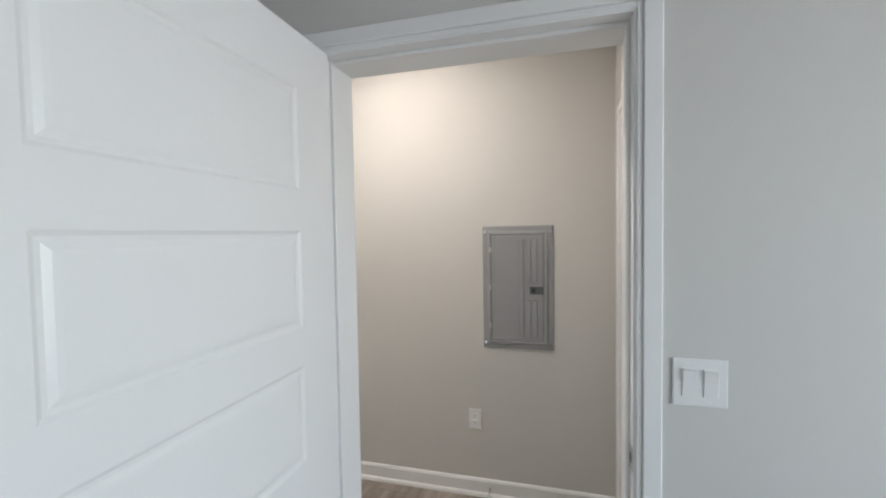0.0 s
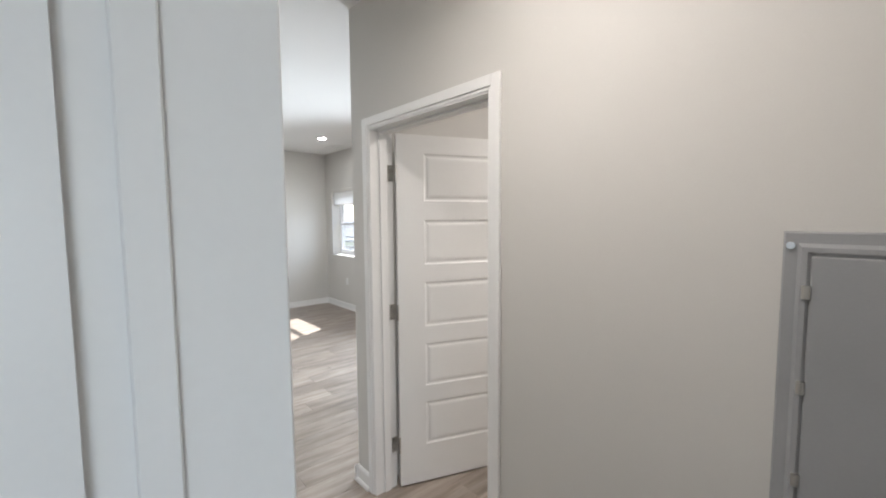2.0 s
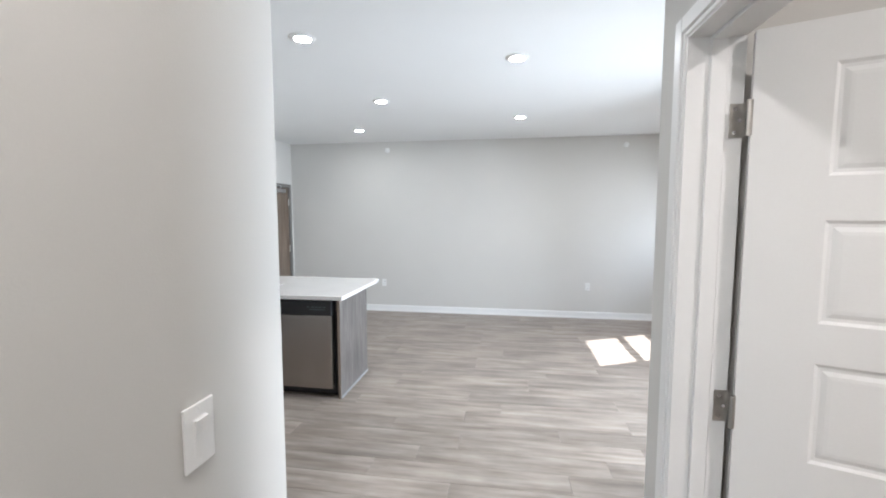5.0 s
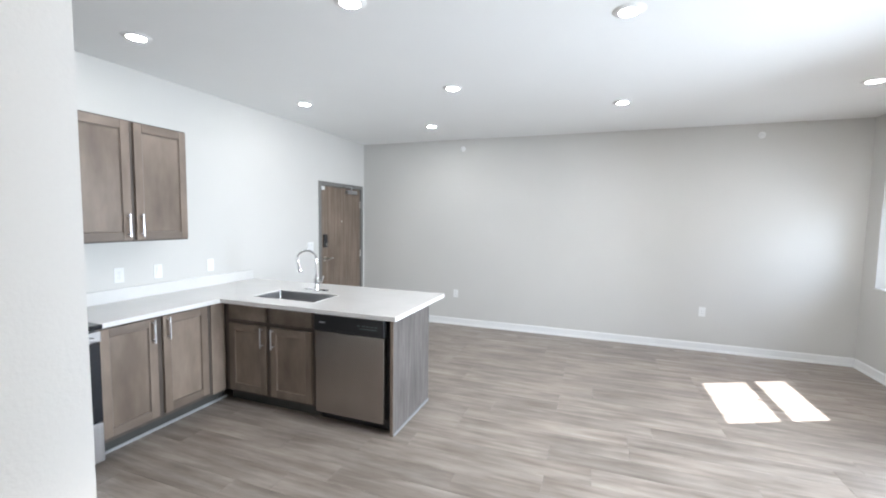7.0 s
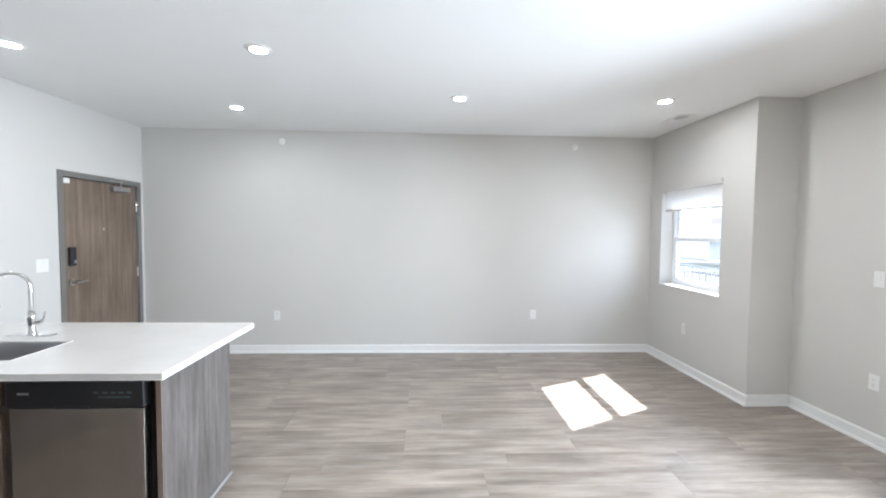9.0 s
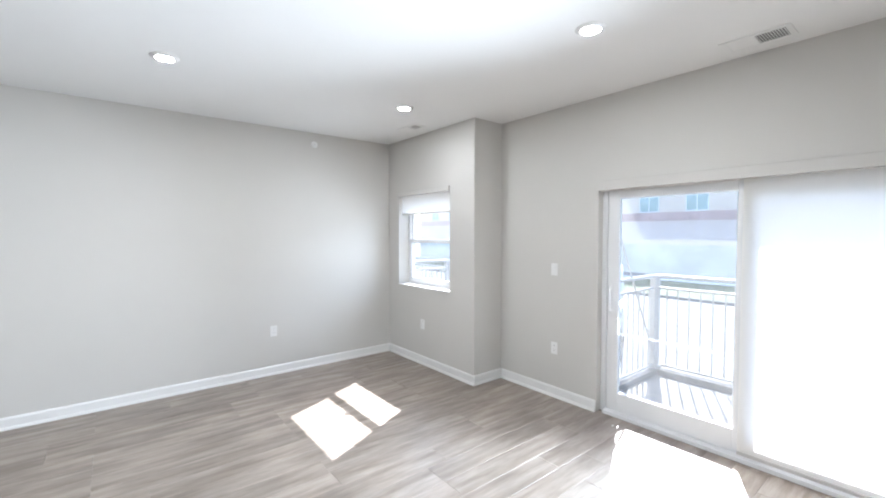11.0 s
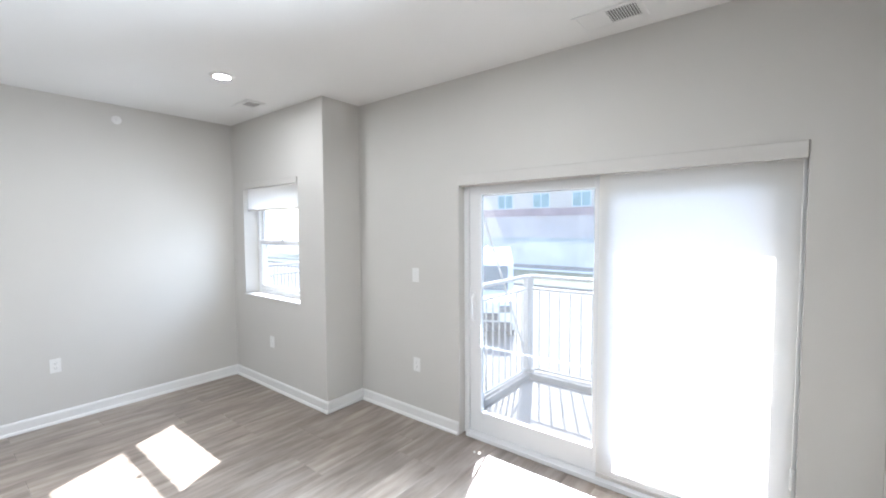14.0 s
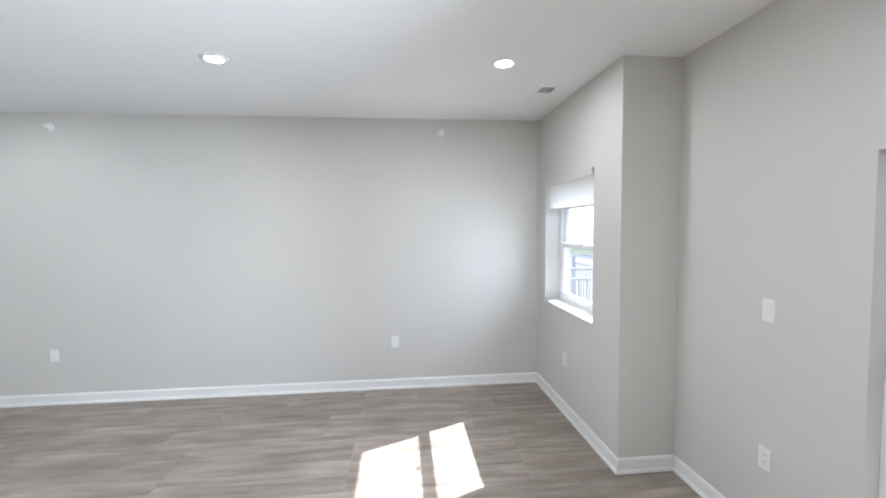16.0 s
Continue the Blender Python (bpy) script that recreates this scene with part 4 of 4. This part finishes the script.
# back and end panels
ep = thing("end_panel", pose(0, 0, 0), "grey wood-grain end panel of the peninsula", "panel")
part("panel", boxes((1.878, 1.902, 5.772, 6.44, 0.0, 0.872)), M_ENDP, ep)
part("front_edge", boxes((1.878, 1.902, 5.768, 5.7718, 0.0, 0.872)), M_EDGE, ep, "lighter brown panel edge")
part("shoe_strip", boxes((1.902, 1.910, 5.772, 6.44, 0.0, 0.018), bev=0.002), M_PANEL, ep, "light grey shoe strip")
part("back_panel", boxes((-0.27, 1.878, 6.42, 6.44, 0.0, 0.872)), M_ENDP, ep)


def dishwasher():
    d = thing("dishwasher", pose(1.54, 5.775, 0.0), "stainless steel dishwasher with a black control strip, closed", "dishwasher")
    part("tub", boxes((-0.305, 0.305, 0.03, 0.6, 0.1, 0.865)), M_BLACK, d)
    part("toe_plate", boxes((-0.30, 0.30, 0.06, 0.07, 0.005, 0.1)), M_BLACK, d, "black toe plate")
    part("door", boxes((-0.298, 0.292, -0.02, 0.03, 0.085, 0.722), bev=0.005, seg=2), M_STEEL, d, "brushed stainless door")
    c = part("control_strip", boxes((-0.302, 0.298, -0.03, 0.03, 0.728, 0.852), bev=0.006, seg=2), M_BLACK, d, "black control strip")
    bm = bmesh.new()
    box(bm, -0.09, 0.06, -0.033, -0.02, 0.722, 0.742, 0.004)
    part("pocket_handle", bm, M_BLACK, c)
    for x in (0.09, 0.13, 0.165, 0.2, 0.235):
        part("button", boxes((x - 0.011, x + 0.011, -0.0315, -0.03, 0.795, 0.803)), M_GREY_DISPLAY, c)
    part("indicator", boxes((0.10, 0.24, -0.0315, -0.03, 0.775, 0.781)), M_GREY_DISPLAY, c)
    part("maker_mark", boxes((-0.25, -0.20, -0.0315, -0.03, 0.79, 0.80)), M_STEEL_L, c)


dishwasher()

# worktop with the sink opening
SX0, SX1, SY0, SY1 = 0.49, 1.135, 5.885, 6.235
wt = thing("worktop", pose(0, 0, 0), "white quartz worktop, L-shaped, with a low upstand", "worktop")


def slab_with_hole():
    """The L-shaped slab as one body: filled cells of a grid, with walls where filled meets empty."""
    xs, ys = [-0.28, 0.345, SX0, SX1, 1.952], [4.785, 5.70, SY0, SY1, 6.685]
    full = lambda i, j: 0 <= i < 4 and 0 <= j < 4 and (i == 0 if j == 0 else not (i == 2 and j == 2))
    bm = bmesh.new()
    vs = {(i, j, k): bm.verts.new((xs[i], ys[j], z)) for i in range(5) for j in range(5) for k, z in enumerate((0.872, CT))}
    for i in range(4):
        for j in range(4):
            if full(i, j):
                for k in (0, 1):
                    bm.faces.new((vs[i, j, k], vs[i + 1, j, k], vs[i + 1, j + 1, k], vs[i, j + 1, k]))
                for di, dj, a, b in ((-1, 0, (i, j), (i, j + 1)), (1, 0, (i + 1, j), (i + 1, j + 1)), (0, -1, (i, j), (i + 1, j)), (0, 1, (i, j + 1), (i + 1, j + 1))):
                    if not full(i + di, j + dj):
                        bm.faces.new((vs[*a, 0], vs[*b, 0], vs[*b, 1], vs[*a, 1]))
    bmesh.ops.delete(bm, geom=[v for v in bm.verts if not v.link_faces], context='VERTS')
    sharp = [e for e in bm.edges if len(e.link_faces) == 2 and abs(e.link_faces[0].normal.dot(e.link_faces[1].normal)) < 0.5]
    bmesh.ops.bevel(bm, geom=sharp, offset=0.003, segments=2, profile=0.5, affect='EDGES')
    return bm


part("slab", slab_with_hole(), M_QUARTZ, wt)
part("upstand", boxes((-0.28, -0.26, 4.785, 6.665, CT, CT + 0.1), bev=0.002), M_QUARTZ, wt)


def sink():
    s = thing("kitchen_sink", pose((SX0 + SX1) / 2, (SY0 + SY1) / 2, 0.872), "undermount stainless steel kitchen sink, empty", "sink")
    hx, hy, dp = (SX1 - SX0) / 2 - 0.001, (SY1 - SY0) / 2 - 0.001, 0.2
    bm = bmesh.new()

    def ring(ix, z, r):
        out = []
        for cx, cy, a0 in ((hx - ix - r, hy - ix - r, 0), (-hx + ix + r, hy - ix - r, 90), (-hx + ix + r, -hy + ix + r, 180), (hx - ix - r, -hy + ix + r, 270)):
            for k in range(6):
                a = radians(a0 + 18 * k)
                out.append(bm.verts.new((cx + r * math.cos(a), cy + r * math.sin(a), z)))
        return out

    rs = [ring(0, 0.02, 0.012), ring(0.002, 0.021, 0.012), ring(0.003, -0.01, 0.02), ring(0.004, -dp + 0.03, 0.03), ring(0.012, -dp + 0.008, 0.03), ring(0.035, -dp, 0.03)]
    for a, b in zip(rs, rs[1:]):
        for j in range(len(a)):
            bm.faces.new((a[j], a[(j + 1) % len(a)], b[(j + 1) % len(a)], b[j]))
    bm.faces.new(rs[-1])
    part("bowl", bm, M_STEEL_L, s, smooth=True)
    bm = bmesh.new()
    lathe(bm, [(0.045, -dp + 0.001), (0.045, -dp + 0.004), (0.03, -dp + 0.002), (0.001, -dp + 0.002)])
    part("drain", bm, M_CHROME, s, smooth=True)


sink()


def faucet():
    f = thing("faucet", pose(0.80, 6.36, CT), "chrome gooseneck pull-down kitchen faucet with a side lever", "faucet")
    bm = bmesh.new()
    box(bm, -0.125, 0.125, -0.03, 0.03, 0.0, 0.007, 0.003)
    part("deck_plate", bm, M_CHROME, f)
    bm = bmesh.new()
    lathe(bm, [(0.027, 0.005), (0.026, 0.02), (0.02, 0.035), (0.02, 0.09), (0.024, 0.1), (0.022, 0.12), (0.014, 0.15)])
    part("body", bm, M_CHROME, f, smooth=True)
    way = Vector((-0.82, -0.57, 0))
    pts, rad = [], []
    for z in (0.13, 0.18, 0.24, 0.285):
        pts.append(Vector((0, 0, z)))
        rad.append(0.0125)
    for k in range(1, 13):
        a = math.pi * 1.12 * k / 12
        pts.append(way * (0.084 * (1 - math.cos(a))) + Vector((0, 0, 0.29 + 0.084 * math.sin(a))))
        rad.append(0.0115)
    bm = bmesh.new()
    tube(bm, pts, rad, 14)
    part("spout", bm, M_CHROME, f, smooth=True)
    end = pts[-1]
    d = (pts[-1] - pts[-2]).normalized()
    bm = bmesh.new()
    tube(bm, [end - d * 0.005, end + d * 0.02, end + d * 0.05, end + d * 0.08, end + d * 0.09], [0.013, 0.015, 0.019, 0.022, 0.018], 14)
    part("spray_head", bm, M_CHROME, f, smooth=True)
    h = part("lever_hub", rods(((0, 0, 0.075), (0.05, 0.01, 0.078), 0.015)), M_CHROME, f, smooth=True)
    bm = bmesh.new()
    tube(bm, [(0.045, 0.01, 0.078), (0.06, 0.012, 0.1), (0.066, 0.013, 0.14)], [0.009, 0.007, 0.006])
    part("lever", bm, M_CHROME, h, smooth=True)


faucet()


def microwave():
    m = thing("microwave", pose(-0.28, 4.42, 1.415), "stainless over-the-range microwave with a black window", "microwave")
    hw = 0.378
    part("body", boxes((0, 0.42, -hw, hw, 0.0, 0.425), bev=0.003), M_STEEL_L, m)
    d = part("door", boxes((0.42, 0.45, -hw, 0.2, 0.008, 0.42), bev=0.004, seg=2), M_STEEL_L, m, "stainless door with a black window")
    part("window", boxes((0.45, 0.453, -hw + 0.035, 0.15, 0.075, 0.35), bev=0.001), M_BGLASS, d)
    bm = bmesh.new()
    tube(bm, [(0.452, 0.18, 0.045), (0.48, 0.182, 0.065), (0.495, 0.185, 0.14), (0.498, 0.185, 0.21), (0.495, 0.185, 0.28), (0.48, 0.182, 0.355), (0.452, 0.18, 0.375)], [0.012, 0.015, 0.017, 0.018, 0.017, 0.015, 0.012])
    part("handle", bm, M_STEEL_L, d, "curved steel handle", True)
    c = part("control_panel", boxes((0.42, 0.45, 0.203, hw, 0.008, 0.42), bev=0.004, seg=2), M_STEEL_L, m)
    part("key_field", boxes((0.45, 0.452, 0.215, hw - 0.022, 0.06, 0.355), bev=0.001), M_BGLASS, c, "black key field")
    part("display", boxes((0.452, 0.4535, 0.24, 0.325, 0.285, 0.315)), M_GREY_DISPLAY, c)
    for r in range(6):
        for k in range(4):
            y = 0.232 + k * 0.03
            part("key", boxes((0.452, 0.4532, y, y + 0.013, 0.097 + r * 0.028, 0.102 + r * 0.028)), M_GREY_DISPLAY, c)
    part("grille", boxes((0.05, 0.41, -hw + 0.05, hw - 0.05, -0.012, 0.0)), M_BLACK, m, "black underside")


microwave()


def stove():
    s = thing("range_cooker", pose(-0.28, 4.412, 0.0), "stainless electric range with a black glass oven door and cooktop", "range")
    hw = 0.376
    part("body", boxes((0.02, 0.63, -hw, hw, 0.04, 0.89)), M_BLACK, s)
    part("cooktop", boxes((0.02, 0.705, -hw, hw, 0.89, 0.917), bev=0.006, seg=2), M_BGLASS, s, "black glass cooktop")
    d = part("oven_door", boxes((0.63, 0.67, -hw, hw, 0.30, 0.84), bev=0.004, seg=2), M_BGLASS, s, "black glass oven door")
    part("door_top", boxes((0.63, 0.685, -hw, hw, 0.805, 0.872), bev=0.006, seg=2), M_STEEL_L, d, "stainless door top")
    bm = bmesh.new()
    tube(bm, [(0.68, -0.31, 0.84), (0.725, -0.31, 0.84), (0.728, 0.0, 0.84), (0.725, 0.31, 0.84), (0.68, 0.31, 0.84)], [0.010, 0.012, 0.012, 0.012, 0.010])
    part("handle", bm, M_STEEL_L, d, "stainless bar handle", True)
    part("maker_mark", boxes((0.67, 0.6715, -0.03, 0.03, 0.335, 0.347)), M_STEEL_L, d)
    part("drawer", boxes((0.63, 0.672, -hw, hw, 0.045, 0.293), bev=0.006, seg=2), M_STEEL_L, s, "stainless storage drawer")
    b = part("backguard", boxes((0.0, 0.075, -hw, hw, 0.917, 1.02), bev=0.004), M_BLACK, s)
    part("control_face", boxes((0.0, 0.085, -hw, hw, 1.02, 1.175), bev=0.012, seg=2), M_STEEL_L, b, "stainless control face")
    for y in (-0.30, -0.22, 0.22, 0.30):
        part("knob", rods(((0.085, y, 1.095), (0.11, y, 1.095), 0.022), seg=20), M_BLACK, b, "black control knob")
    part("display", boxes((0.085, 0.087, -0.1, 0.1, 1.06, 1.13)), M_BGLASS, b)
    for x, y, r in ((0.2, -0.19, 0.08), (0.2, 0.19, 0.1), (0.5, -0.19, 0.1), (0.5, 0.19, 0.08)):
        bm = bmesh.new()
        lathe(bm, [(r, 0.9171), (r, 0.9176), (r - 0.004, 0.9176), (r - 0.004, 0.9171)], (x, y, 0), 40)
        part("burner_mark", bm, M_GREY_DISPLAY, s)
    for x in (0.08, 0.6):
        for y in (-0.34, 0.34):
            part("foot", rods(((x, y, 0), (x, y, 0.045), 0.015)), M_BLACK, s)


stove()

# ---- balcony ----
BX, BY0, BY1, BZ = 8.0, 3.9, 6.42, -0.04
structure("balcony_floor", boxes((6.6, BX + 0.08, BY0 - 0.08, BY1 + 0.08, BZ - 0.2, BZ)), M_CONC, "pale concrete balcony floor with a raised edge", "balcony")
structure("balcony_above", boxes((6.6, 7.76, BY0 - 0.1, BY1 + 0.05, 2.8, 3.0)), M_CONC, "concrete underside of the balcony above", "balcony")

structure("balcony_kerb", boxes((BX - 0.09, BX + 0.08, BY0 - 0.08, BY1 - 0.05, BZ, BZ + 0.065), (6.6, BX + 0.08, BY1 - 0.05, BY1 + 0.08, BZ, BZ + 0.065), bev=0.006), M_CONC, "low pale concrete kerb along the balcony edge", "kerb")


def railing(name, x0, y0, x1, y1, label, step=0.115):
    r = thing(name, pose(x0, y0, BZ), label, "railing")
    d = Vector((x1 - x0, y1 - y0, 0))
    n = max(2, round(d.length / step))
    side = Vector((-d.y, d.x, 0)).normalized()
    for z, hh, ww in ((1.12, 0.022, 0.03), (0.985, 0.016, 0.02), (0.10, 0.016, 0.02)):
        bm = bmesh.new()
        rod(bm, (0, 0, z), tuple(d + Vector((0, 0, z))), hh, 8)
        part("top_rail" if z > 1 else "rail", bm, M_RAIL, r)
    bm = bmesh.new()
    rod(bm, (0, 0, 0.1), (0, 0, 0.985), 0.0085, 8)
    me = mesh_of("baluster", bm, M_RAIL)
    for k in range(1, n):
        b = new("baluster", me)
        b.parent = r
        b.location = d * (k / n)
    for e in (Vector(), d):
        part("post", boxes((e.x - 0.03, e.x + 0.03, e.y - 0.03, e.y + 0.03, 0, 1.12), bev=0.003), M_RAIL, r)
    return r


railing("balcony_railing", BX, BY0, BX, BY1, "grey painted metal balcony railing with thin balusters")
railing("balcony_railing", 6.64, BY1 + 0.005, BX - 0.06, BY1 + 0.005, "short grey painted metal side railing of the balcony")
tr = thing("tie_rod", pose(BX - 0.05, BY1 - 0.05, BZ), "thin diagonal steel tie rod from the balcony corner to the facade", "tie rod")
part("rod", rods(((0, 0, 0.05), (-1.32, 0.12, 2.7), 0.010)), M_RAIL, tr)
part("clevis", boxes((-0.03, 0.02, -0.025, 0.025, 0.0, 0.11), bev=0.004), M_RAIL, tr)
nb = structure("neighbour_balcony", boxes((6.3, 7.9, 10.0, 12.6, -0.24, BZ)), M_CONC, "pale concrete balcony of the next flat", "balcony")
railing("balcony_railing", 6.35, 10.05, 7.85, 10.05, "grey painted metal railing of the next balcony")
railing("balcony_railing", 7.9, 10.05, 7.9, 12.5, "long grey painted metal railing of the next balcony")

# ---- outdoors ----
GZ = -1.6
structure("ground", boxes((6.65, 900, -700, 700, GZ - 0.3, GZ)), M_CONC, "pale sunlit concrete yard", "ground")
structure("gravel_bed", boxes((6.7, 9.6, 6.9, 16.0, GZ, GZ + 0.03)), M_GRAVEL, "bed of grey gravel beside the house", "gravel")
structure("road", boxes((18.0, 24.0, -300, 300, GZ, GZ + 0.012)), M_CONC, "pale concrete car park lane", "road")
structure("grass_strip", boxes((24.15, 31.0, -300, 300, GZ, GZ + 0.1)), M_GRASS, "strip of mown grass behind a kerb", "grass")
structure("kerb", boxes((24.0, 24.15, -300, 300, GZ, GZ + 0.15), bev=0.02), M_CONC, "pale concrete kerb", "kerb")
structure("far_kerb", boxes((31.0, 31.3, -300, 300, GZ, GZ + 0.2), bev=0.02), M_VANW, "white painted kerb", "kerb")


def apartment_block():
    b = thing("apartment_building", pose(36.0, 16.0, GZ), "long apartment block with mauve brick bands and pale stucco", "building")
    L = 34
    part("base_wall", boxes((0, 12, -L, L, 0, 2.3)), M_BASEB, b, "blue-grey block base")
    part("wall", boxes((0.05, 12, -L, L, 2.3, 4.1)), M_MAUVE, b, "pale mauve stucco wall")
    part("brick_band", boxes((0.0, 12, -L, L, 4.1, 4.75)), M_BRICK, b, "mauve brick band")
    part("wall", boxes((0.05, 12, -L, L, 4.75, 6.1)), M_STUCCO, b)
    part("brick_band", boxes((0.0, 12, -L, L, 6.1, 7.4)), M_BRICK, b, "mauve brick band")
    part("wall", boxes((0.05, 12, -L, L, 7.4, 9.0)), M_STUCCO, b)
    part("roof", boxes((-0.3, 12.3, -L - 0.3, L + 0.3, 9.0, 9.3)), M_CONC, b)
    for k in range(-9, 10):
        for zz in (4.78, 7.5):
            y = k * 3.4
            w = part("window", boxes((0.02, 0.06, y - 0.75, y + 0.75, zz, zz + 1.2)), M_VINYL, b)
            part("pane", boxes((0.012, 0.02, y - 0.68, y - 0.04, zz + 0.07, zz + 1.13)), M_TEAL, w)
            part("pane", boxes((0.012, 0.02, y + 0.04, y + 0.68, zz + 0.07, zz + 1.13)), M_TEAL, w)


apartment_block()


def van(x, y, turn):
    v = thing("van", pose(x, y, GZ, 0, 0, turn), "white work van with a ladder rack, parked in the yard", "van")
    prof = [(-2.5, 0.35), (2.55, 0.35), (2.6, 0.95), (2.4, 1.15), (1.75, 1.3), (1.15, 2.05), (0.9, 2.2), (-2.4, 2.25), (-2.55, 2.1), (-2.6, 0.6)]
    bm = bmesh.new()
    a = [bm.verts.new((px, -0.95, pz)) for px, pz in prof]
    c = [bm.verts.new((px, 0.95, pz)) for px, pz in prof]
    n = len(prof)
    for k in range(n):
        bm.faces.new((a[k], a[(k + 1) % n], c[(k + 1) % n], c[k]))
    bm.faces.new(a[::-1])
    bm.faces.new(c)
    bmesh.ops.bevel(bm, geom=list(bm.edges), offset=0.07, segments=3, profile=0.5, affect='EDGES')
    part("body", bm, M_VANW, v, smooth=True)
    for s in (-1, 1):
        part("side_window", boxes((0.55, 1.25, s * 0.951 - 0.006, s * 0.951 + 0.006, 1.3, 1.85), bev=0.004), M_GREY_DISPLAY, v)
        part("headlight", boxes((2.45, 2.61, s * 0.7 - 0.15, s * 0.7 + 0.15, 0.85, 1.05), bev=0.03), M_GREY_DISPLAY, v)
    bm = bmesh.new()
    box(bm, -0.01, 0.01, -0.78, 0.78, -0.42, 0.42, 0.004)
    bmesh.ops.rotate(bm, cent=(0, 0, 0), matrix=Matrix.Rotation(radians(-39), 3, 'Y'), verts=bm.verts)
    bmesh.ops.translate(bm, vec=(1.475, 0, 1.7), verts=bm.verts)
    part("windscreen", bm, M_GREY_DISPLAY, v)
    part("bumper", boxes((2.5, 2.68, -0.9, 0.9, 0.35, 0.6), bev=0.04), M_BLACK, v)
    part("grille", boxes((2.57, 2.63, -0.5, 0.5, 0.65, 0.85), bev=0.01), M_BLACK, v)
    for wx in (-1.6, 1.6):
        for s in (-1, 1):
            w = part("wheel", rods(((wx, s * 0.75, 0.34), (wx, s * 0.97, 0.34), 0.34), seg=28), M_RUBBER, v)
            part("rim", rods(((wx, s * 0.96, 0.34), (wx, s * 0.985, 0.34), 0.2), seg=20), M_STEEL_L, w)
    for rx in (-1.9, -0.6, 0.6):
        part("rack_bar", rods(((rx, -0.85, 2.42), (rx, 0.85, 2.42), 0.025), ((rx, -0.85, 2.2), (rx, -0.85, 2.5), 0.02), ((rx, 0.85, 2.2), (rx, 0.85, 2.5), 0.02)), M_VANW, v)
    part("ladder", boxes((-2.3, 1.2, -0.4, -0.34, 2.44, 2.5), (-2.3, 1.2, 0.0, 0.06, 2.44, 2.5), *[(lx * 0.35 - 2.2, lx * 0.35 - 2.17, -0.34, 0.0, 2.45, 2.48) for lx in range(10)]), M_STEEL_L, v)


van(15.6, 11.9, -150)

# ---- floor: sheet and planks ----
FLOOR = structure("floor", boxes((-0.43, 6.6, -1.2, 9.15, -0.12, -0.006)), M_SUB, "grey-brown vinyl plank floor with staggered joints", "floor")
PW, PL = 0.182, 1.22
plank_cache = {}


def plank(length, width):
    key = (round(length, 3), round(width, 3))
    if key not in plank_cache:
        bm = bmesh.new()
        e = 0.0018
        lo = [bm.verts.new(v) for v in ((0, 0, -0.006), (length, 0, -0.006), (length, width, -0.006), (0, width, -0.006))]
        mid = [bm.verts.new(v) for v in ((0, 0, -0.0012), (length, 0, -0.0012), (length, width, -0.0012), (0, width, -0.0012))]
        top = [bm.verts.new(v) for v in ((e, e, 0), (length - e, e, 0), (length - e, width - e, 0), (e, width - e, 0))]
        for a, b in ((lo, mid), (mid, top)):
            for j in range(4):
                bm.faces.new((a[j], a[(j + 1) % 4], b[(j + 1) % 4], b[j]))
        bm.faces.new(top)
        plank_cache[key] = mesh_of("plank", bm, M_FLOOR)
    return plank_cache[key]


rng = random.Random(5)
rest = bmesh.new()
row = 0
y = -1.2
while y < 9.0:
    x_start = -0.28 if (y < 1.1 or y > 3.25) else 2.58
    if y < 1.1:
        box(rest, -0.28, 6.4, y + 0.001, y + PW - 0.001, -0.006, 0.0)
        y += PW
        continue
    if x_start > 0:
        box(rest, -0.28, x_start, y + 0.001, y + PW - 0.001, -0.006, 0.0)
    x = x_start - rng.choice([0.12, 0.4, 0.66, 0.92, 1.1])
    while x < 6.45:
        x0, x1 = max(x, x_start), min(x + PL, 6.46)
        if x1 - x0 > 0.05:
            p = new("plank", plank(x1 - x0 - 0.0006, min(PW, 9.02 - y) - 0.0006))
            p.parent = FLOOR
            p.location = (x0, y, 0)
        x += PL
    y += PW
    row += 1
tagged(part("plank_rest", rest, M_FLOOR, FLOOR), kind="stuff")
